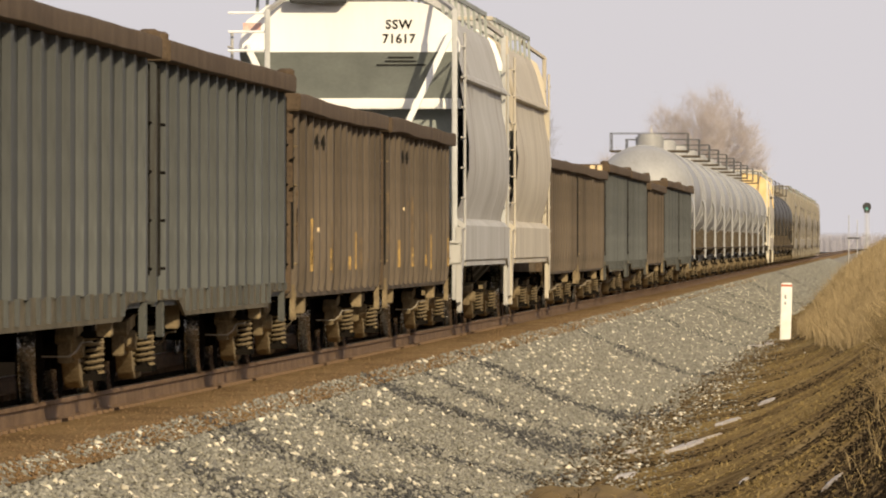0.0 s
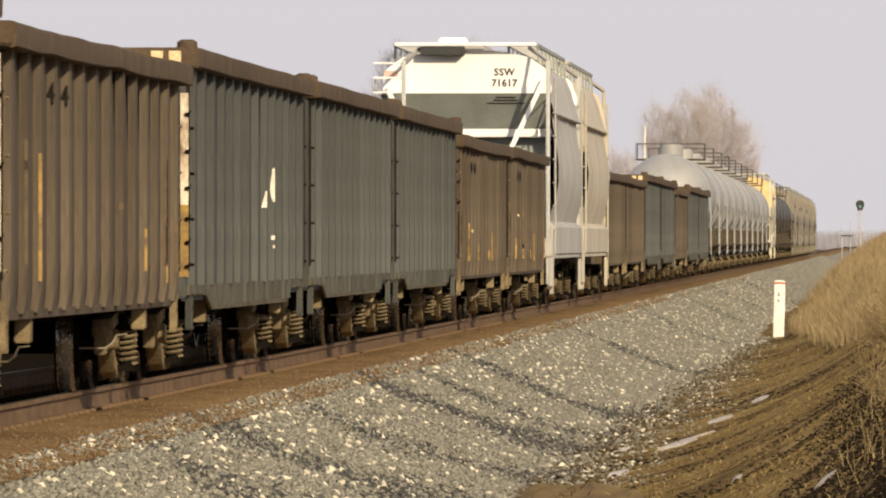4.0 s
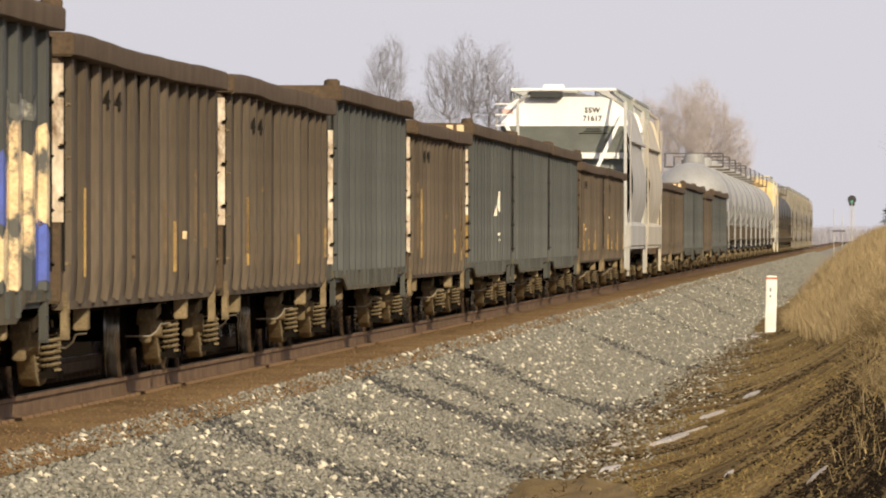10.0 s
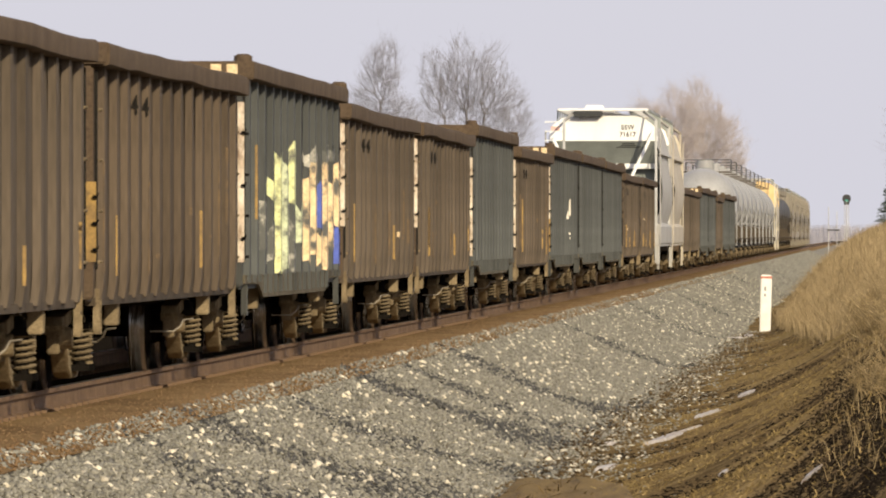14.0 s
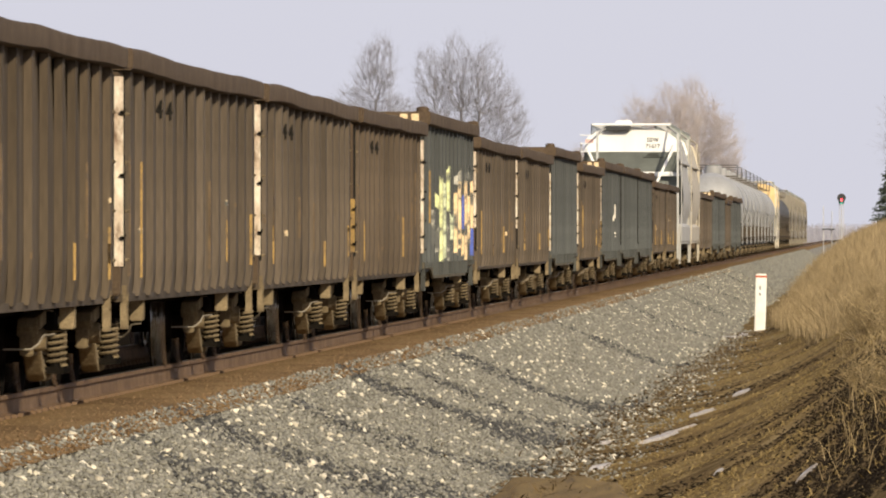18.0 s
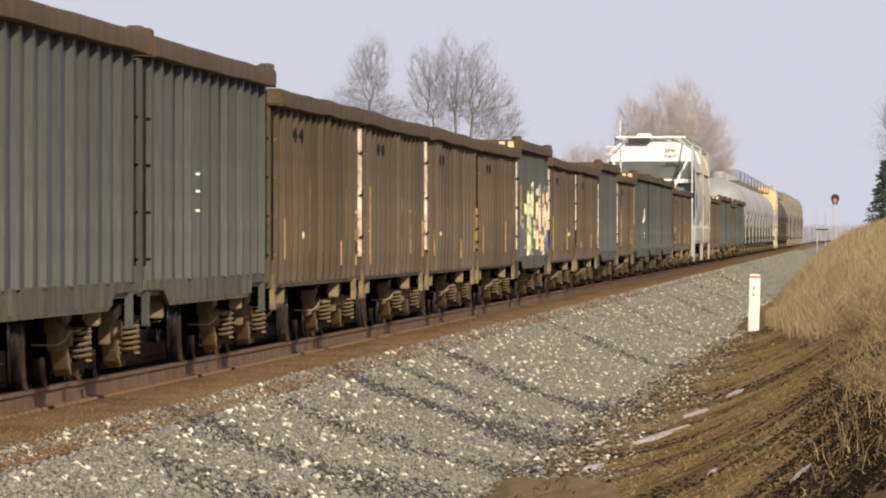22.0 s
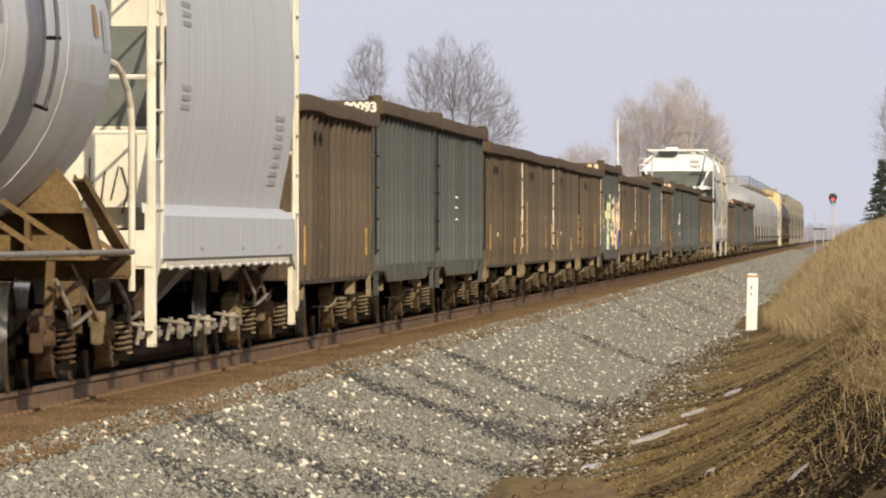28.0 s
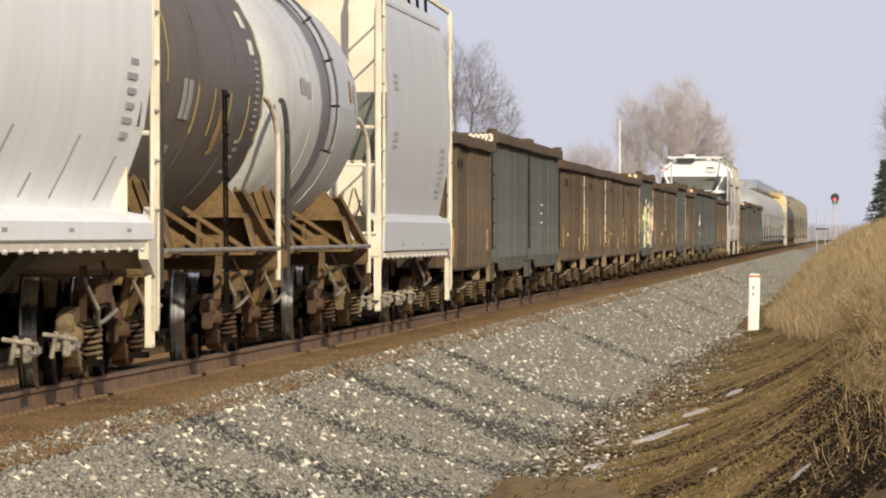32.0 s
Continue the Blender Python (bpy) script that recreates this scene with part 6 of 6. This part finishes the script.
DARK_TREE = "bare winter tree with several grey-brown stems and fine twigs"
HAZED_TREE = "bare tree paled by haze with a broad fine-twigged crown"
bare_tree(-24.5, 600, ((-0.9, -1.9, 11.4, 1.3, 3.1), (-0.2, -0.3, 11.8, 1.4, 3.2), (0.3, 1.1, 11.6, 1.4, 3.0), (0.9, 2.5, 9.6, 1.5, 2.6)), 3, BARK, DARK_TREE, 2500, 0.0048, 4)
bare_tree(-30.1, 600, ((0.0, 0.1, 12.2, 1.45, 2.7), (-0.2, -1.3, 9.6, 1.5, 2.2), (0.2, 1.3, 9.4, 1.5, 2.2)), 5, BARK, DARK_TREE, 1500, 0.0048)
bare_tree(-27.4, 640, ((0, -0.6, 7.6, 1.3, 2.0), (0.3, 0.9, 7.2, 1.3, 2.0)), 8, BARK, DARK_TREE, 700, 0.0042)
bare_tree(-18.4, 900, ((-0.8, -2.0, 11.2, 2.1, 4.4), (0.4, 1.0, 11.8, 2.3, 5.0)), 11, HAZED_BARK, HAZED_TREE, 2200, 0.0078, 6, reach=0.8)
bare_tree(-14.6, 905, ((-0.4, -0.9, 12.2, 2.3, 5.0), (0.4, 1.1, 9.8, 2.2, 4.6), (0.6, 1.7, 6.6, 2.0, 3.4)), 12, HAZED_BARK, HAZED_TREE, 2400, 0.0078, 6, reach=0.8)
bare_tree(-25.0, 900, ((0, -0.8, 8.0, 1.9, 3.2), (0.3, 1.0, 7.6, 1.9, 3.0)), 14, HAZED_BARK, HAZED_TREE, 1100, 0.009, 6, reach=0.7)
bare_tree(-22.0, 930, ((0, 0.0, 7.0, 2.0, 2.8),), 15, HAZED_BARK, HAZED_TREE, 700, 0.009, 6, reach=0.7)
bare_tree(1.95, 460, ((0, 0.0, 5.6, 1.0, 3.2),), 16, BARK, "thin bare tree beside an evergreen on the bank", 420, 0.006, 4, base=0.6)


def evergreen(x, y, height, width, seed):
    t = thing("evergreen_tree", "small dark green conifer on the bank", "tree")
    r = random.Random(seed)
    bm = bmesh.new()
    rod(bm, (0, 0, -0.2), (0, 0, height * 0.95), 0.09, 8, 0.02)
    part("trunk", bm, BARK, t)
    sticks = []
    for i in range(170):
        h = height * (0.08 + 0.9 * (i / 170))
        reach = width / 2 * (1 - h / height) ** 0.8 * r.uniform(0.6, 1.15) + 0.05
        ang = r.uniform(0, math.tau)
        a = Vector((0, 0, h))
        b = Vector((math.cos(ang) * reach, math.sin(ang) * reach, h - reach * 0.15))
        for j in range(14):
            p = a.lerp(b, (j + 1) / 14)
            q = p + Vector((r.uniform(-0.18, 0.18), r.uniform(-0.18, 0.18), r.uniform(-0.1, 0.12)))
            sticks.append((tuple(p), tuple(q), 0.03, 0.008))
    part("crown", twig_mesh("crown", sticks, NEEDLES), NEEDLES, t)
    t.matrix_basis = pose(x, y, ground_z(x, y))


evergreen(1.15, 430, 3.1, 2.0, 4)


# ---- grass, weeds, snow ----
def blades(name, n, place, height, width, mat, label, category, seed, lean=0.35):
    rng = np.random.default_rng(seed)
    p = place(rng, n)
    n = len(p)
    h = rng.uniform(height[0], height[1], n)
    ang = rng.uniform(0, math.tau, n)
    w = rng.uniform(0.6, 1.3, n) * width
    side = np.stack([np.cos(ang), np.sin(ang), np.zeros(n)], -1) * w[:, None] / 2
    bend = rng.normal(0, lean, (n, 2)) * h[:, None]
    mid = p + np.stack([bend[:, 0] * 0.35, bend[:, 1] * 0.35, h * 0.6], -1)
    tip = p + np.stack([bend[:, 0], bend[:, 1], h], -1)
    v = np.stack([p - side, p + side, mid + side * 0.7, mid - side * 0.7, tip + side * 0.12, tip - side * 0.12], 1)
    f = np.array([(0, 1, 2, 3), (3, 2, 4, 5)])[None] + 6 * np.arange(n)[:, None, None]
    return tagged(new(name, raw_mesh(name, v.reshape(-1, 3), f.reshape(-1, 4), mat)), label, category, kind="stuff")


def bank_grass(rng, n):
    y = along(rng, n, 176, 640)
    edge = -2.2 + 1.5 * np.clip((246 - y) / 66, 0, 1)
    x = edge + (2.4 - edge) * rng.random(n) ** 1.3 + rng.normal(0, 0.12, n)
    z = np.array([ground_z(a, b) for a, b in zip(x, y)])
    return np.stack([x, y, z - 0.02], -1)


def near_grass(rng, n):
    y = along(rng, n, 62, 160)
    x = -0.35 + 1.0 * rng.random(n) ** 0.6 + rng.normal(0, 0.08, n) - 0.6 * np.clip((y - 130) / 70, 0, 1)
    z = np.array([ground_z(a, b) for a, b in zip(x, y)])
    return np.stack([x, y, z - 0.02], -1)


def far_wood(rng, n):
    y = rng.uniform(2300, 2600, n)
    x = rng.uniform(-70, 30, n)
    return np.stack([x, y, np.full(n, -0.9)], -1)


def low_straw(rng, n):
    y = along(rng, n, 60, 240)
    x = rng.uniform(-2.9, 0.6, n)
    keep = np.array([wash(a, b) > 0.08 for a, b in zip(x, y)])
    x, y = x[keep], y[keep]
    z = np.array([ground_z(a, b) for a, b in zip(x, y)])
    return np.stack([x, y, z - 0.01], -1)


blades("bank_grass", 105000, bank_grass, (0.14, 0.52), 0.012, STRAW, "tall dry straw-coloured grass on the bank", "grass", 21)
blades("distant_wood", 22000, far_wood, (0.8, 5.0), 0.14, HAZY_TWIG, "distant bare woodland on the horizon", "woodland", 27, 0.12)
blades("low_straw", 14000, low_straw, (0.02, 0.07), 0.012, LITTER, "short flattened straw on the muddy slope", "grass", 22, 1.2)
def ditch_debris(rng, n):
    y = along(rng, n, 66, 235)
    x = -3.25 + 0.012 * np.abs(y - 110) * 0.4 + rng.normal(0, 0.3, n)
    z = np.array([max(ground_z(a, b), ballast_z(a, b) if a < TOE + 0.2 else -9, -1.165) for a, b in zip(x, y)])
    return np.stack([x, y, z], -1)


blades("ditch_debris", 700, ditch_debris, (0.03, 0.10), 0.02, CLOD, "dark dead stalks and twigs in the ditch", "debris", 24, 3.0)
scatter("ditch_soil", 1600, ditch_debris, (0.012, 0.04), CLOD, "brown earth washed against the ballast", "soil", 25, 0.35)
blades("near_grass", 700, near_grass, (0.06, 0.34), 0.006, WEED, "dry grass on the slope above the ditch", "grass", 23)


def weed(x, y, h, seed):
    r = random.Random(seed)
    sticks = []
    for i in range(16):
        a = Vector((r.uniform(-0.12, 0.12), r.uniform(-0.12, 0.12), -0.02))
        d = Vector((r.gauss(-0.1, 0.5), r.gauss(0, 0.45), 1)).normalized()
        b = a + d * h * r.uniform(0.5, 1.0)
        sticks.append((tuple(a), tuple(b), 0.006, 0.003))
        for j in range(7):
            p = a.lerp(b, r.uniform(0.35, 1))
            q = p + Vector((r.gauss(0, 0.14), r.gauss(0, 0.14), r.uniform(0.02, 0.22)))
            sticks.append((tuple(p), tuple(q), 0.004, 0.002))
    t = new("dry_weed", twig_mesh("dry_weed", sticks, WEED))
    t.matrix_basis = pose(x, y, ground_z(x, y))
    return tagged(t, "dry branching weed stalks on the slope", "weed", "dry weeds on the slope")


rw = random.Random(77)
for i in range(20):
    y = rw.uniform(70, 190)
    weed(rw.uniform(-0.1, 0.5) - 0.15 * (y > 130), y, rw.uniform(0.35, 0.85), 100 + i)


def snow_patch(x, y, w, d, seed):
    """A thin streak that lies along the washed furrows."""
    r = random.Random(seed)
    bm = bmesh.new()
    ring, top = [], []
    skew = 3 + 5 * max(0.0, x + 3.2)
    for i in range(24):
        a = i * math.tau / 24
        k = r.uniform(0.55, 1.1)
        px = x + w * k * math.cos(a)
        py = y + d * k * math.sin(a) + skew * (px - x)
        ring.append((px, py, ground_z(px, py) - 0.02))
        qx, qy = x + (px - x) * 0.75, y + (py - y) * 0.75
        top.append((qx, qy, ground_z(qx, qy) + 0.03))
    loft(bm, [ring, top])
    return tagged(new("snow_patch", mesh_of(bm, "snow_patch", SNOW, True)), "thin grey remnant of old snow on mud", "snow", "snow remnants in the ditch")


for i, (x, y, w, d) in enumerate(((-2.35, 112, 0.26, 0.9), (-2.22, 115, 0.25, 0.8), (-2.1, 126, 0.18, 0.9), (-2.7, 100, 0.12, 0.7), (-1.75, 140, 0.14, 0.9), (-1.33, 89, 0.05, 0.5), (-0.43, 73, 0.09, 0.5),
                                  (-2.72, 90, 0.16, 0.5), (-3.15, 228, 0.22, 2.0), (-2.9, 234, 0.14, 2.0), (-3.0, 112, 0.1, 0.5))):
    snow_patch(x, y, w, d, 60 + i)


# ---- what moves ----
def motions():
    for car, mid in TRAIN:
        walk(car, [(t, pose(TRACK, mid + travel(t), 0)) for t in (0, 4, 8, 12, 16, 20, 24, 28, 32)])
    # wheels of the nearer cars roll without slipping
    for car, mid in TRAIN:
        if mid < 9.5 * PITCH:
            for truck_part in car.children:
                for w in truck_part.children:
                    if w.name.startswith("wheelset"):
                        y = w.matrix_basis.translation.y
                        walk(w, [(i / 15, pose(0, y, 0.42, -math.degrees((travel(i / 15) - travel(0)) / 0.42), 0, 0)) for i in range(481)])
    # the signal's spectacle drops from green to red
    walk(spectacle, [(t, pose(0, 0, spectacle_z - drop)) for t, drop in ((0, 0), (16.9, 0), (17.1, 0.23), (32, 0.23))])


motions()
